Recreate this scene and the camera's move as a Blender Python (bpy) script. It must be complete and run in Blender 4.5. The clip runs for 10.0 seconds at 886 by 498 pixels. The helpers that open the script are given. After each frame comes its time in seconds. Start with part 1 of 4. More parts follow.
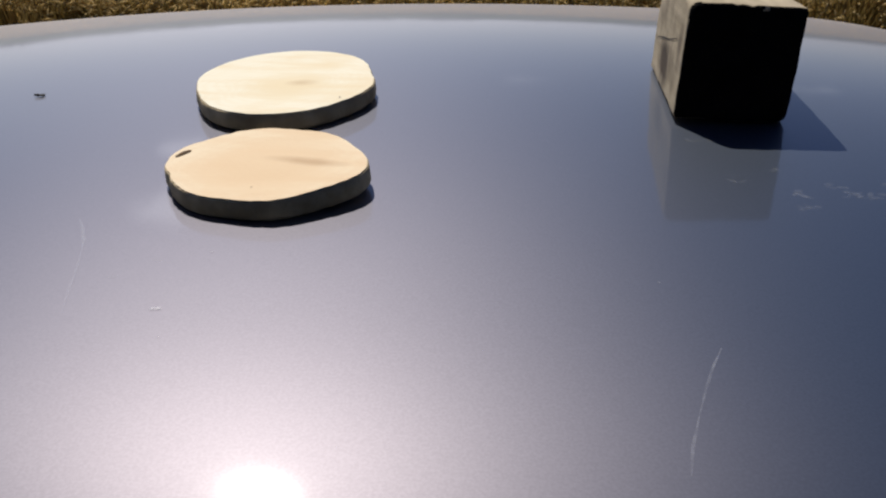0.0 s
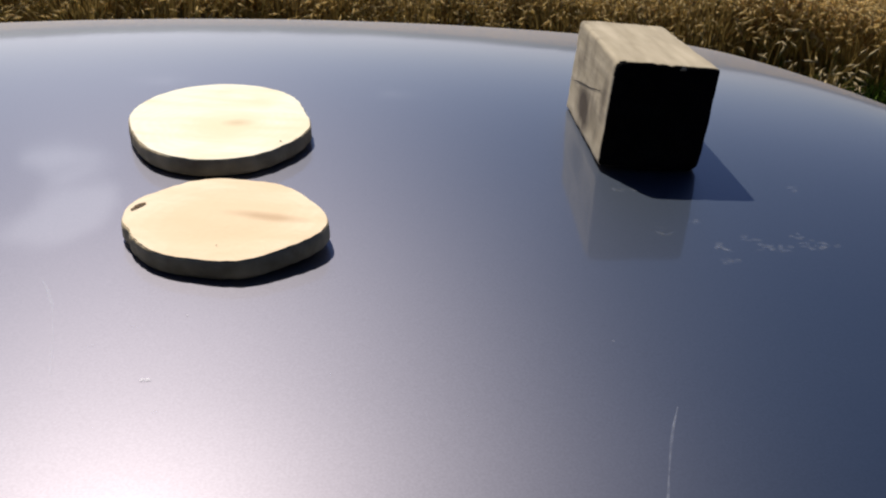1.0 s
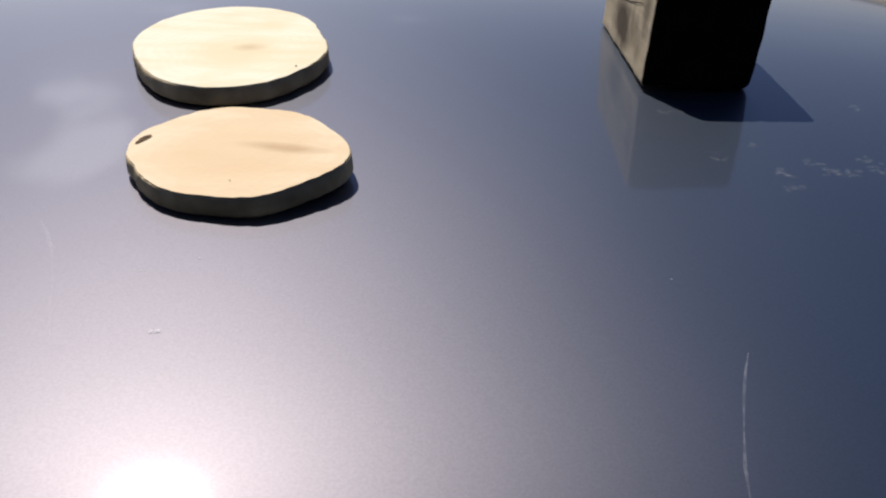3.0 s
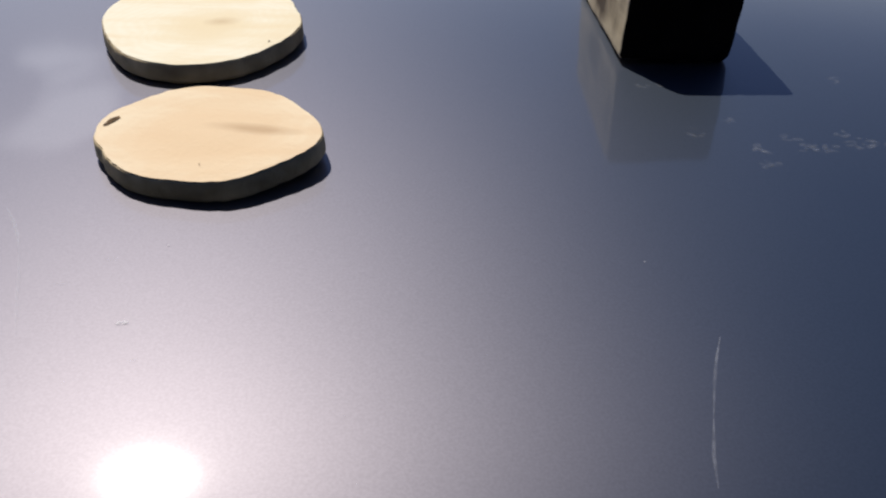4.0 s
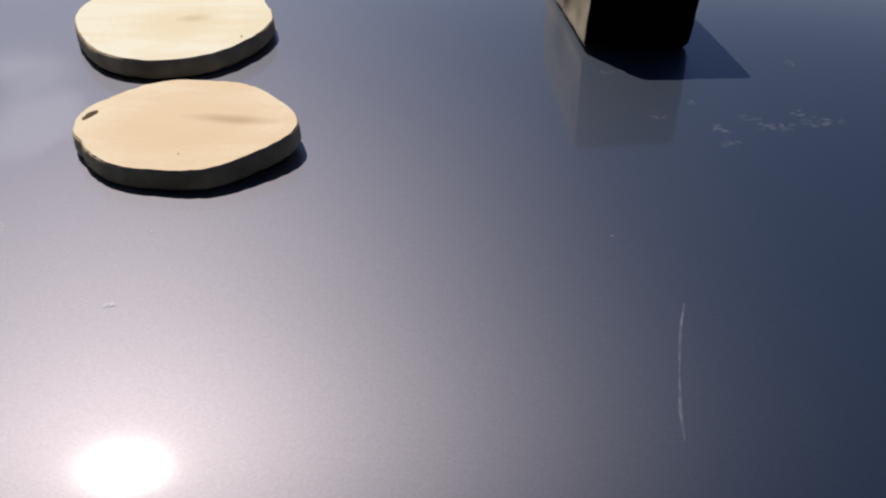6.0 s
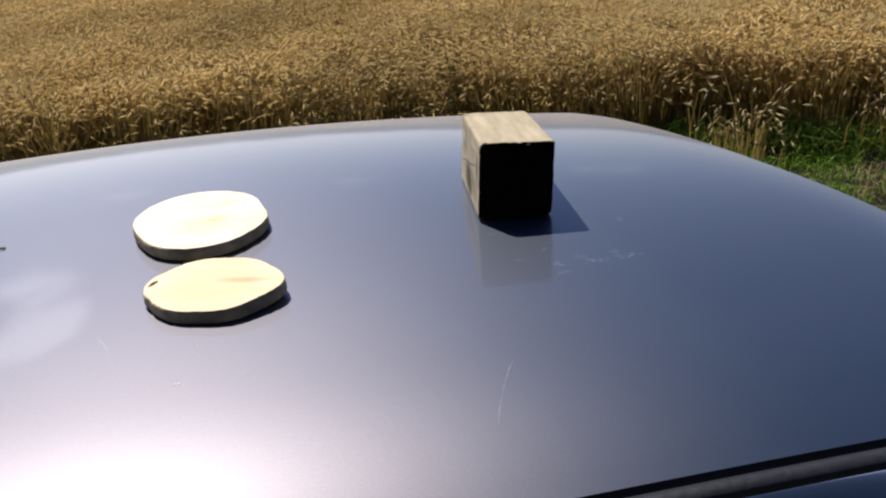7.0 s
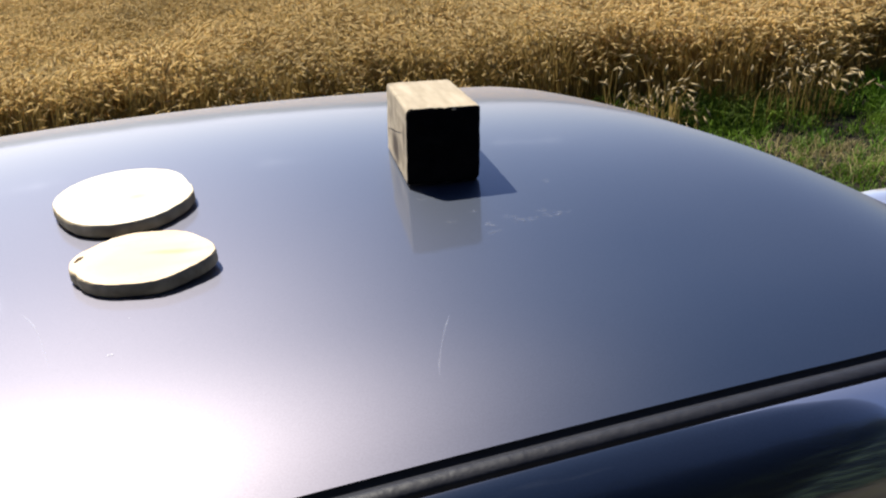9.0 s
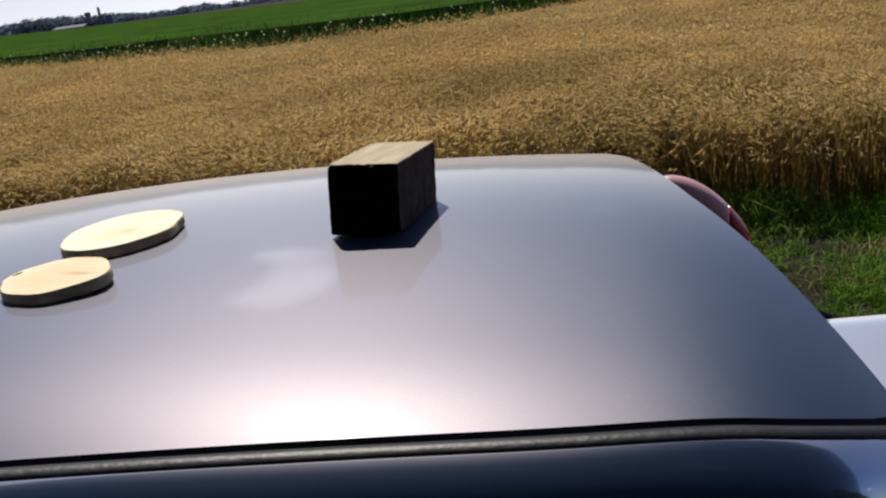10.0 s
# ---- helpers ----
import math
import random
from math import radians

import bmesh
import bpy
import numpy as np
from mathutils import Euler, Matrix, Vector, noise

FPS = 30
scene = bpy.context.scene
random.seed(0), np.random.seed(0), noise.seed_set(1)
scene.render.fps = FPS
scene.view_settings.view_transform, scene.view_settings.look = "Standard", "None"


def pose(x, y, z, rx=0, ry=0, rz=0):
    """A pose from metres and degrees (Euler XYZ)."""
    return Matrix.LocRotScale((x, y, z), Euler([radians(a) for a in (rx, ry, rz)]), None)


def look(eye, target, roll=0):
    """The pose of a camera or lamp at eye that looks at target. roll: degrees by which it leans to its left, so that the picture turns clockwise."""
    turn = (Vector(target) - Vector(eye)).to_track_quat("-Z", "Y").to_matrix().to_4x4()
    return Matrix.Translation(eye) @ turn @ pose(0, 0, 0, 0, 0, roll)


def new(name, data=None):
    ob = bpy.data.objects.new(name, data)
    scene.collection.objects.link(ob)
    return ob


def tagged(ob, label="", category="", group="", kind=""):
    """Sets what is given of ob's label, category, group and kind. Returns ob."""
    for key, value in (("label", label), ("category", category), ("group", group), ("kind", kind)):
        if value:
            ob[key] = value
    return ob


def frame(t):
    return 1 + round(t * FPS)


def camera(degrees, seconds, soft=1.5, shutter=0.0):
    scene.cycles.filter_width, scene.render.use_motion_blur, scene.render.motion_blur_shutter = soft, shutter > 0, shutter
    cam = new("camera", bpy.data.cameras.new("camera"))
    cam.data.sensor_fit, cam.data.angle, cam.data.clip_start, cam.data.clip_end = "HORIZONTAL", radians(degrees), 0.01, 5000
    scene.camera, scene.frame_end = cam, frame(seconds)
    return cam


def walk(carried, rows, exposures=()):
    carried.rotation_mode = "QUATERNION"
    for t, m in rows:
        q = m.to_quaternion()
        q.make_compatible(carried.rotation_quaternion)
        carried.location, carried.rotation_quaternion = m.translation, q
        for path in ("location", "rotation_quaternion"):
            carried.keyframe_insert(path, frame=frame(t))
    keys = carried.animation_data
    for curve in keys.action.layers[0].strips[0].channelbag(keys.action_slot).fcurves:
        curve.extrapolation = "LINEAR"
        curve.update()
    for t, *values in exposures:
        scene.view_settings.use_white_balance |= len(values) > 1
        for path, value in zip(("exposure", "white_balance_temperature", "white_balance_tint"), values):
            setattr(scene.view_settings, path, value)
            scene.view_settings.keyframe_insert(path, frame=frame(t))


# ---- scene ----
# the camera and its walk
cam = camera(52.02, 10.0, soft=2.2)
PATH = [
    (0, pose(-0.0099, -0.5807, 1.6442, 63.71, 1.69, 11.75)),
    (0.2, pose(-0.0222, -0.5950, 1.6825, 64.40, 2.81, 7.91)),
    (0.3, pose(-0.0259, -0.6067, 1.6924, 65.30, 3.14, 6.44)),
    (0.5, pose(-0.0450, -0.6163, 1.6892, 65.34, -0.67, 5.62)),
    (1, pose(-0.0544, -0.5953, 1.6863, 63.12, -1.74, 4.35)),
    (1.5, pose(-0.0469, -0.5925, 1.6926, 62.35, -1.07, 4.95)),
    (2, pose(-0.0546, -0.5896, 1.6801, 63.89, -0.75, 6.21)),
    (2.2, pose(-0.0588, -0.5838, 1.6699, 63.27, -0.87, 8.37)),
    (2.5, pose(-0.0621, -0.5671, 1.6701, 61.53, 0.60, 7.58)),
    (2.7, pose(-0.0672, -0.5594, 1.6640, 60.23, 0.57, 5.46)),
    (3.8, pose(-0.0558, -0.5552, 1.6772, 56.87, -0.93, 4.62)),
    (4, pose(-0.0587, -0.5487, 1.6729, 56.38, -0.26, 4.01)),
    (4.5, pose(-0.0645, -0.5456, 1.6673, 55.68, -0.45, 3.09)),
    (5, pose(-0.0667, -0.5475, 1.6665, 55.66, -0.77, 1.60)),
    (5.2, pose(-0.0667, -0.5485, 1.6664, 55.51, -0.73, 1.59)),
    (6.3, pose(-0.0520, -0.5940, 1.6826, 58.04, 0.34, 1.51)),
    (6.5, pose(-0.0434, -0.6705, 1.7049, 62.55, 0.75, 0.32)),
    (6.7, pose(-0.0215, -0.7465, 1.7353, 64.98, 2.43, 0.12)),
    (7, pose(0.0027, -0.8166, 1.7611, 67.75, 3.94, 0.02)),
    (7.5, pose(-0.0060, -0.8392, 1.7495, 66.42, 4.26, -3.85)),
    (8, pose(-0.0239, -0.8419, 1.7482, 67.11, 3.97, -3.10)),
    (8.5, pose(-0.0026, -0.8442, 1.7465, 66.99, 4.76, -3.55)),
    (9, pose(-0.0056, -0.8283, 1.7443, 66.59, 4.24, -5.31)),
    (9.3, pose(0.0761, -0.8162, 1.7361, 70.15, 4.71, 2.11)),
    (9.4, pose(0.1174, -0.8196, 1.7211, 70.12, 4.62, 3.78)),
    (9.5, pose(0.1305, -0.8140, 1.7161, 69.86, 4.72, 3.62)),
    (9.6, pose(0.1988, -0.8379, 1.7287, 70.51, 4.77, 10.71)),
    (9.7, pose(0.2502, -0.8278, 1.7002, 73.51, 4.02, 16.84)),
    (9.8, pose(0.3188, -0.8293, 1.6900, 74.61, 4.15, 18.37)),
    (9.9, pose(0.3766, -0.8288, 1.6914, 74.25, 6.40, 17.86)),
    (10, pose(0.4224, -0.8216, 1.6966, 73.24, 7.36, 16.93)),
]
EXPOSURES = [(0, -0.27, 6500, 10), (0.5, 0.0, 6500, 10), (2.0, 0.0, 6500, 10), (2.7, -0.08, 6500, 10), (3.8, -0.25, 6500, 10), (5.2, -0.25, 6500, 10),
             (6.4, -0.38, 6500, 10), (7.0, 0.3, 6500, 10), (7.5, 0.74, 6500, 10), (9.0, 0.72, 6500, 10), (9.2, 0.58, 6500, 10), (9.5, 0.30, 6500, 10), (9.7, 0.44, 6600, 10), (10, 0.02, 6750, 10)]
walk(cam, PATH, EXPOSURES)

# ---- light ----
SUN_DIR = Vector((-0.2750, 0.5422, 0.7940)).normalized()
SUN_ELEVATION = math.asin(SUN_DIR.z)
SUN_AZIMUTH = math.atan2(SUN_DIR.x, SUN_DIR.y)
sun = new("sun", bpy.data.lights.new("sun", "SUN"))
sun.data.energy = 5.0
sun.data.angle = radians(0.53)
sun.data.color = (1.0, 0.94, 0.84)
sun.matrix_world = look(SUN_DIR * 50, (0, 0, 0))

world = bpy.data.worlds.new("sky")
scene.world = world
world.use_nodes = True
SKY_STRENGTH = 0.055


def link(tree, a, a_out, b, b_in):
    tree.links.new(a.outputs[a_out], b.inputs[b_in])


def math_node(tree, op, a, b=None):
    """A maths node fed by sockets or numbers."""
    n = tree.nodes.new("ShaderNodeMath")
    n.operation = op
    for i, value in enumerate((a, b)):
        if value is None:
            continue
        if isinstance(value, (int, float)):
            n.inputs[i].default_value = value
        else:
            tree.links.new(value, n.inputs[i])
    return n.outputs[0]


def build_sky():
    t = world.node_tree
    t.nodes.clear()
    out = t.nodes.new("ShaderNodeOutputWorld")
    bg = t.nodes.new("ShaderNodeBackground")
    bg.inputs["Strength"].default_value = SKY_STRENGTH
    sky = t.nodes.new("ShaderNodeTexSky")
    sky.sky_type = "NISHITA"
    sky.sun_disc = False
    sky.sun_elevation = SUN_ELEVATION
    sky.sun_rotation = SUN_AZIMUTH
    sky.dust_density = 0.6
    sky.ozone_density = 2.5
    # fair-weather clouds: noise over the sky taken as a flat layer
    co = t.nodes.new("ShaderNodeTexCoord")
    sep = t.nodes.new("ShaderNodeSeparateXYZ")
    link(t, co, "Generated", sep, "Vector")
    height = math_node(t, "MAXIMUM", math_node(t, "ADD", sep.outputs["Z"], 0.12), 0.05)
    comb = t.nodes.new("ShaderNodeCombineXYZ")
    comb_x = math_node(t, "DIVIDE", sep.outputs["X"], height)
    comb_y = math_node(t, "DIVIDE", sep.outputs["Y"], height)
    t.links.new(comb_x, comb.inputs["X"])
    t.links.new(comb_y, comb.inputs["Y"])
    comb.inputs["Z"].default_value = 3.4
    cloud = t.nodes.new("ShaderNodeTexNoise")
    cloud.inputs["Scale"].default_value = 1.7
    cloud.inputs["Detail"].default_value = 8.0
    cloud.inputs["Roughness"].default_value = 0.58
    link(t, comb, 0, cloud, "Vector")
    cover = t.nodes.new("ShaderNodeMapRange")
    cover.inputs["From Min"].default_value = 0.66
    cover.inputs["From Max"].default_value = 0.77
    cover.inputs["To Max"].default_value = 0.7
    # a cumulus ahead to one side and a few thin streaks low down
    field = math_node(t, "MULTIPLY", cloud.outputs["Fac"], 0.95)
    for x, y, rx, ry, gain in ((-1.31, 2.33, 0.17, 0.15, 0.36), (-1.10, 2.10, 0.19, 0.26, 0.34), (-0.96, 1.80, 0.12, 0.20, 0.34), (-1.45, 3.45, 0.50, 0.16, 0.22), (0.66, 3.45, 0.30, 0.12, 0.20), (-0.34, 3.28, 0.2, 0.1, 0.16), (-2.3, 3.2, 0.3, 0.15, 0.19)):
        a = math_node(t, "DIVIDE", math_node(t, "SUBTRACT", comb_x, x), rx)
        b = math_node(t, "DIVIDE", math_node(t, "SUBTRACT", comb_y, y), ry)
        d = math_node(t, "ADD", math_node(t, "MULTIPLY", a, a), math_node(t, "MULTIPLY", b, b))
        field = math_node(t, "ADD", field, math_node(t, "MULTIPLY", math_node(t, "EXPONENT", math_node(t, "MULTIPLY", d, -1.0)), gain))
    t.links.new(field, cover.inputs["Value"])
    mix = t.nodes.new("ShaderNodeMix")
    mix.data_type = "RGBA"
    mix.inputs["B"].default_value = (34.0, 32.0, 27.5, 1)
    link(t, cover, "Result", mix, "Factor")
    link(t, sky, "Color", mix, "A")
    # summer haze, thickest along the horizon
    low = math_node(t, "POWER", math_node(t, "SUBTRACT", 1.0, math_node(t, "MAXIMUM", sep.outputs["Z"], 0.0)), 8.0)
    hazy = t.nodes.new("ShaderNodeMix")
    hazy.data_type = "RGBA"
    hazy.inputs["B"].default_value = (23.5, 21.5, 17.5, 1)
    # brighter under the sun than away from it
    toward = math_node(t, "ADD", math_node(t, "MULTIPLY", sep.outputs["X"], math.sin(SUN_AZIMUTH)), math_node(t, "MULTIPLY", sep.outputs["Y"], math.cos(SUN_AZIMUTH)))
    toward = math_node(t, "MULTIPLY", math_node(t, "ADD", toward, 1.0), 0.5)
    t.links.new(math_node(t, "MULTIPLY", low, math_node(t, "ADD", math_node(t, "MULTIPLY", math_node(t, "POWER", toward, 6.0), 0.75), 0.04)), hazy.inputs["Factor"])
    link(t, mix, "Result", hazy, "A")
    mix = hazy
    tint = t.nodes.new("ShaderNodeMix")
    tint.data_type = "RGBA"
    tint.blend_type = "MULTIPLY"
    tint.inputs["Factor"].default_value = 1.0
    tint.inputs["B"].default_value = (0.83, 0.94, 1.32, 1)
    link(t, mix, "Result", tint, "A")
    link(t, tint, "Result", bg, "Color")
    link(t, bg, "Background", out, "Surface")


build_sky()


# ---- materials ----
def material(name, colour, rough=0.6, metal=0.0, coat=0.0, coat_rough=0.03, vary=0.0, scale=20.0,
             bump=0.0, bump_scale=80.0, object_random=0.0, island_random=0.0, spec=0.5, through_light=0.0, other=None):
    """Base colour varied by noise and from piece to piece, towards a second colour if one is given; a fine bump."""
    m = bpy.data.materials.new(name)
    m.use_nodes = True
    t = m.node_tree
    p = t.nodes["Principled BSDF"]
    p.inputs["Base Color"].default_value = (*colour, 1)
    p.inputs["Roughness"].default_value = rough
    p.inputs["Metallic"].default_value = metal
    p.inputs["Coat Weight"].default_value = coat
    p.inputs["Coat Roughness"].default_value = coat_rough
    p.inputs["Specular IOR Level"].default_value = spec
    co = t.nodes.new("ShaderNodeTexCoord")
    shade = None
    if vary or object_random or island_random or other:
        n = t.nodes.new("ShaderNodeTexNoise")
        n.inputs["Scale"].default_value = scale
        n.inputs["Detail"].default_value = 6
        link(t, co, "Object", n, "Vector")
        mr = t.nodes.new("ShaderNodeMapRange")
        mr.inputs["From Min"].default_value = 0.3
        mr.inputs["From Max"].default_value = 0.7
        mr.inputs["To Min"].default_value = 1 - vary
        mr.inputs["To Max"].default_value = 1 + vary
        link(t, n, "Fac", mr, "Value")
        last = mr.outputs[0]
        for amount, node, socket in ((object_random, "ShaderNodeObjectInfo", "Random"),
                                     (island_random, "ShaderNodeNewGeometry", "Random Per Island")):
            if amount:
                o = t.nodes.new(node)
                r = t.nodes.new("ShaderNodeMapRange")
                r.inputs["To Min"].default_value = 1 - amount
                r.inputs["To Max"].default_value = 1 + amount
                link(t, o, socket, r, "Value")
                last = math_node(t, "MULTIPLY", last, r.outputs[0])
        hs = t.nodes.new("ShaderNodeHueSaturation")
        hs.inputs["Color"].default_value = (*colour, 1)
        if other:
            n2 = t.nodes.new("ShaderNodeTexNoise")
            n2.inputs["Scale"].default_value = scale * 0.35
            n2.inputs["Detail"].default_value = 3
            link(t, co, "Object", n2, "Vector")
            mr2 = t.nodes.new("ShaderNodeMapRange")
            mr2.inputs["From Min"].default_value = 0.42
            mr2.inputs["From Max"].default_value = 0.6
            link(t, n2, "Fac", mr2, "Value")
            mx = t.nodes.new("ShaderNodeMix")
            mx.data_type = "RGBA"
            mx.inputs["A"].default_value = (*colour, 1)
            mx.inputs["B"].default_value = (*other, 1)
            link(t, mr2, "Result", mx, "Factor")
            link(t, mx, "Result", hs, "Color")
        t.links.new(last, hs.inputs["Value"])
        link(t, hs, "Color", p, "Base Color")
        shade = hs
    if bump:
        n = t.nodes.new("ShaderNodeTexNoise")
        n.inputs["Scale"].default_value = bump_scale
        n.inputs["Detail"].default_value = 4
        link(t, co, "Object", n, "Vector")
        b = t.nodes.new("ShaderNodeBump")
        b.inputs["Strength"].default_value = bump
        b.inputs["Distance"].default_value = 0.01
        link(t, n, "Fac", b, "Height")
        link(t, b, "Normal", p, "Normal")
    if through_light:
        out = t.nodes["Material Output"]
        tr = t.nodes.new("ShaderNodeBsdfTranslucent")
        tr.inputs["Color"].default_value = (*colour, 1)
        if shade:
            link(t, shade, "Color", tr, "Color")
        ms = t.nodes.new("ShaderNodeMixShader")
        ms.inputs["Fac"].default_value = through_light
        link(t, p, "BSDF", ms, 1)
        link(t, tr, "BSDF", ms, 2)
        link(t, ms, "Shader", out, "Surface")
    return m


def car_paint(name, warm, blue):
    """Metallic lacquer: flakes with a broad gleam under a clear coat, and a film of dust that dulls it in patches."""
    m = bpy.data.materials.new(name)
    m.use_nodes = True
    t = m.node_tree
    t.nodes.remove(t.nodes["Principled BSDF"])
    out = t.nodes["Material Output"]
    co = t.nodes.new("ShaderNodeTexCoord")

    def gloss(rough, kind="GGX", tone=(1, 1, 1)):
        g = t.nodes.new("ShaderNodeBsdfAnisotropic")
        g.distribution = kind
        g.inputs["Color"].default_value = (*tone, 1)
        g.inputs["Roughness"].default_value = rough
        return g

    def blend(a, b, fac):
        ms = t.nodes.new("ShaderNodeMixShader")
        if isinstance(fac, float):
            ms.inputs["Fac"].default_value = fac
        else:
            t.links.new(fac, ms.inputs["Fac"])
        t.links.new(a.outputs[0], ms.inputs[1])
        t.links.new(b.outputs[0], ms.inputs[2])
        return ms

    film = t.nodes.new("ShaderNodeTexNoise")
    film.inputs["Scale"].default_value = 5.0
    film.inputs["Detail"].default_value = 7.0
    link(t, co, "Object", film, "Vector")
    flake = t.nodes.new("ShaderNodeTexNoise")
    flake.inputs["Scale"].default_value = 900.0
    flake.inputs["Detail"].default_value = 1.0
    link(t, co, "Object", flake, "Vector")
    fr = t.nodes.new("ShaderNodeMapRange")
    fr.inputs["From Min"].default_value = 0.3
    fr.inputs["From Max"].default_value = 0.7
    fr.inputs["To Min"].default_value = 0.95
    fr.inputs["To Max"].default_value = 1.05
    link(t, flake, "Fac", fr, "Value")

    def flakes(rough, kind, tone):
        hs = t.nodes.new("ShaderNodeHueSaturation")
        hs.inputs["Color"].default_value = (*tone, 1)
        link(t, fr, "Result", hs, "Value")
        g = gloss(rough, kind)
        link(t, hs, "Color", g, "Color")
        return g

    # flakes that lie flat gleam warm, those that lie askew show the blue of the pigment far from the sun
    flat = blend(flakes(FLAKE_ROUGH, "BECKMANN", warm), flakes(0.35, "BECKMANN", warm), 0.11)
    base = blend(flat, flakes(0.66, "GGX", blue), 0.36)
    dust = t.nodes.new("ShaderNodeBsdfDiffuse")
    dust.inputs["Color"].default_value = (0.42, 0.40, 0.38, 1)
    amount = t.nodes.new("ShaderNodeMapRange")
    amount.inputs["From Min"].default_value = 0.35
    amount.inputs["From Max"].default_value = 0.8
    amount.inputs["To Min"].default_value = 0.003
    amount.inputs["To Max"].default_value = 0.016
    link(t, film, "Fac", amount, "Value")
    base = blend(base, dust, amount.outputs[0])
    coat = gloss(0.07)
    mr = t.nodes.new("ShaderNodeMapRange")
    mr.inputs["From Min"].default_value = 0.35
    mr.inputs["From Max"].default_value = 0.75
    mr.inputs["To Min"].default_value = 0.055
    mr.inputs["To Max"].default_value = 0.085
    link(t, film, "Fac", mr, "Value")
    link(t, mr, "Result", coat, "Roughness")
    # micro-scratches and bloom: a wide soft gloss that grows towards grazing
    fres = t.nodes.new("ShaderNodeFresnel")
    fres.inputs["IOR"].default_value = 1.5
    haze = gloss(0.75, tone=(0.97, 0.96, 1.0))
    base = blend(base, haze, math_node(t, "MULTIPLY", math_node(t, "POWER", fres.outputs[0], 2.0), 0.7))
    both = blend(base, coat, math_node(t, "MULTIPLY", fres.outputs[0], 0.66))
    link(t, both, "Shader", out, "Surface")
    return m


def faint(name, colour, cover, scale=300.0, rough=0.8):
    """A thin deposit or scratch: light, broken, letting the paint through."""
    m = bpy.data.materials.new(name)
    m.use_nodes = True
    t = m.node_tree
    p = t.nodes["Principled BSDF"]
    p.inputs["Base Color"].default_value = (*colour, 1)
    p.inputs["Roughness"].default_value = rough
    out = t.nodes["Material Output"]
    co = t.nodes.new("ShaderNodeTexCoord")
    n = t.nodes.new("ShaderNodeTexNoise")
    n.inputs["Scale"].default_value = scale
    n.inputs["Detail"].default_value = 4
    link(t, co, "Object", n, "Vector")
    mr = t.nodes.new("ShaderNodeMapRange")
    mr.inputs["From Min"].default_value = 0.4
    mr.inputs["From Max"].default_value = 0.65
    mr.inputs["To Min"].default_value = cover * 0.3
    mr.inputs["To Max"].default_value = cover
    link(t, n, "Fac", mr, "Value")
    clear = t.nodes.new("ShaderNodeBsdfTransparent")
    ms = t.nodes.new("ShaderNodeMixShader")
    link(t, mr, "Result", ms, "Fac")
    link(t, clear, "BSDF", ms, 1)
    link(t, p, "BSDF", ms, 2)
    link(t, ms, "Shader", out, "Surface")
    return m


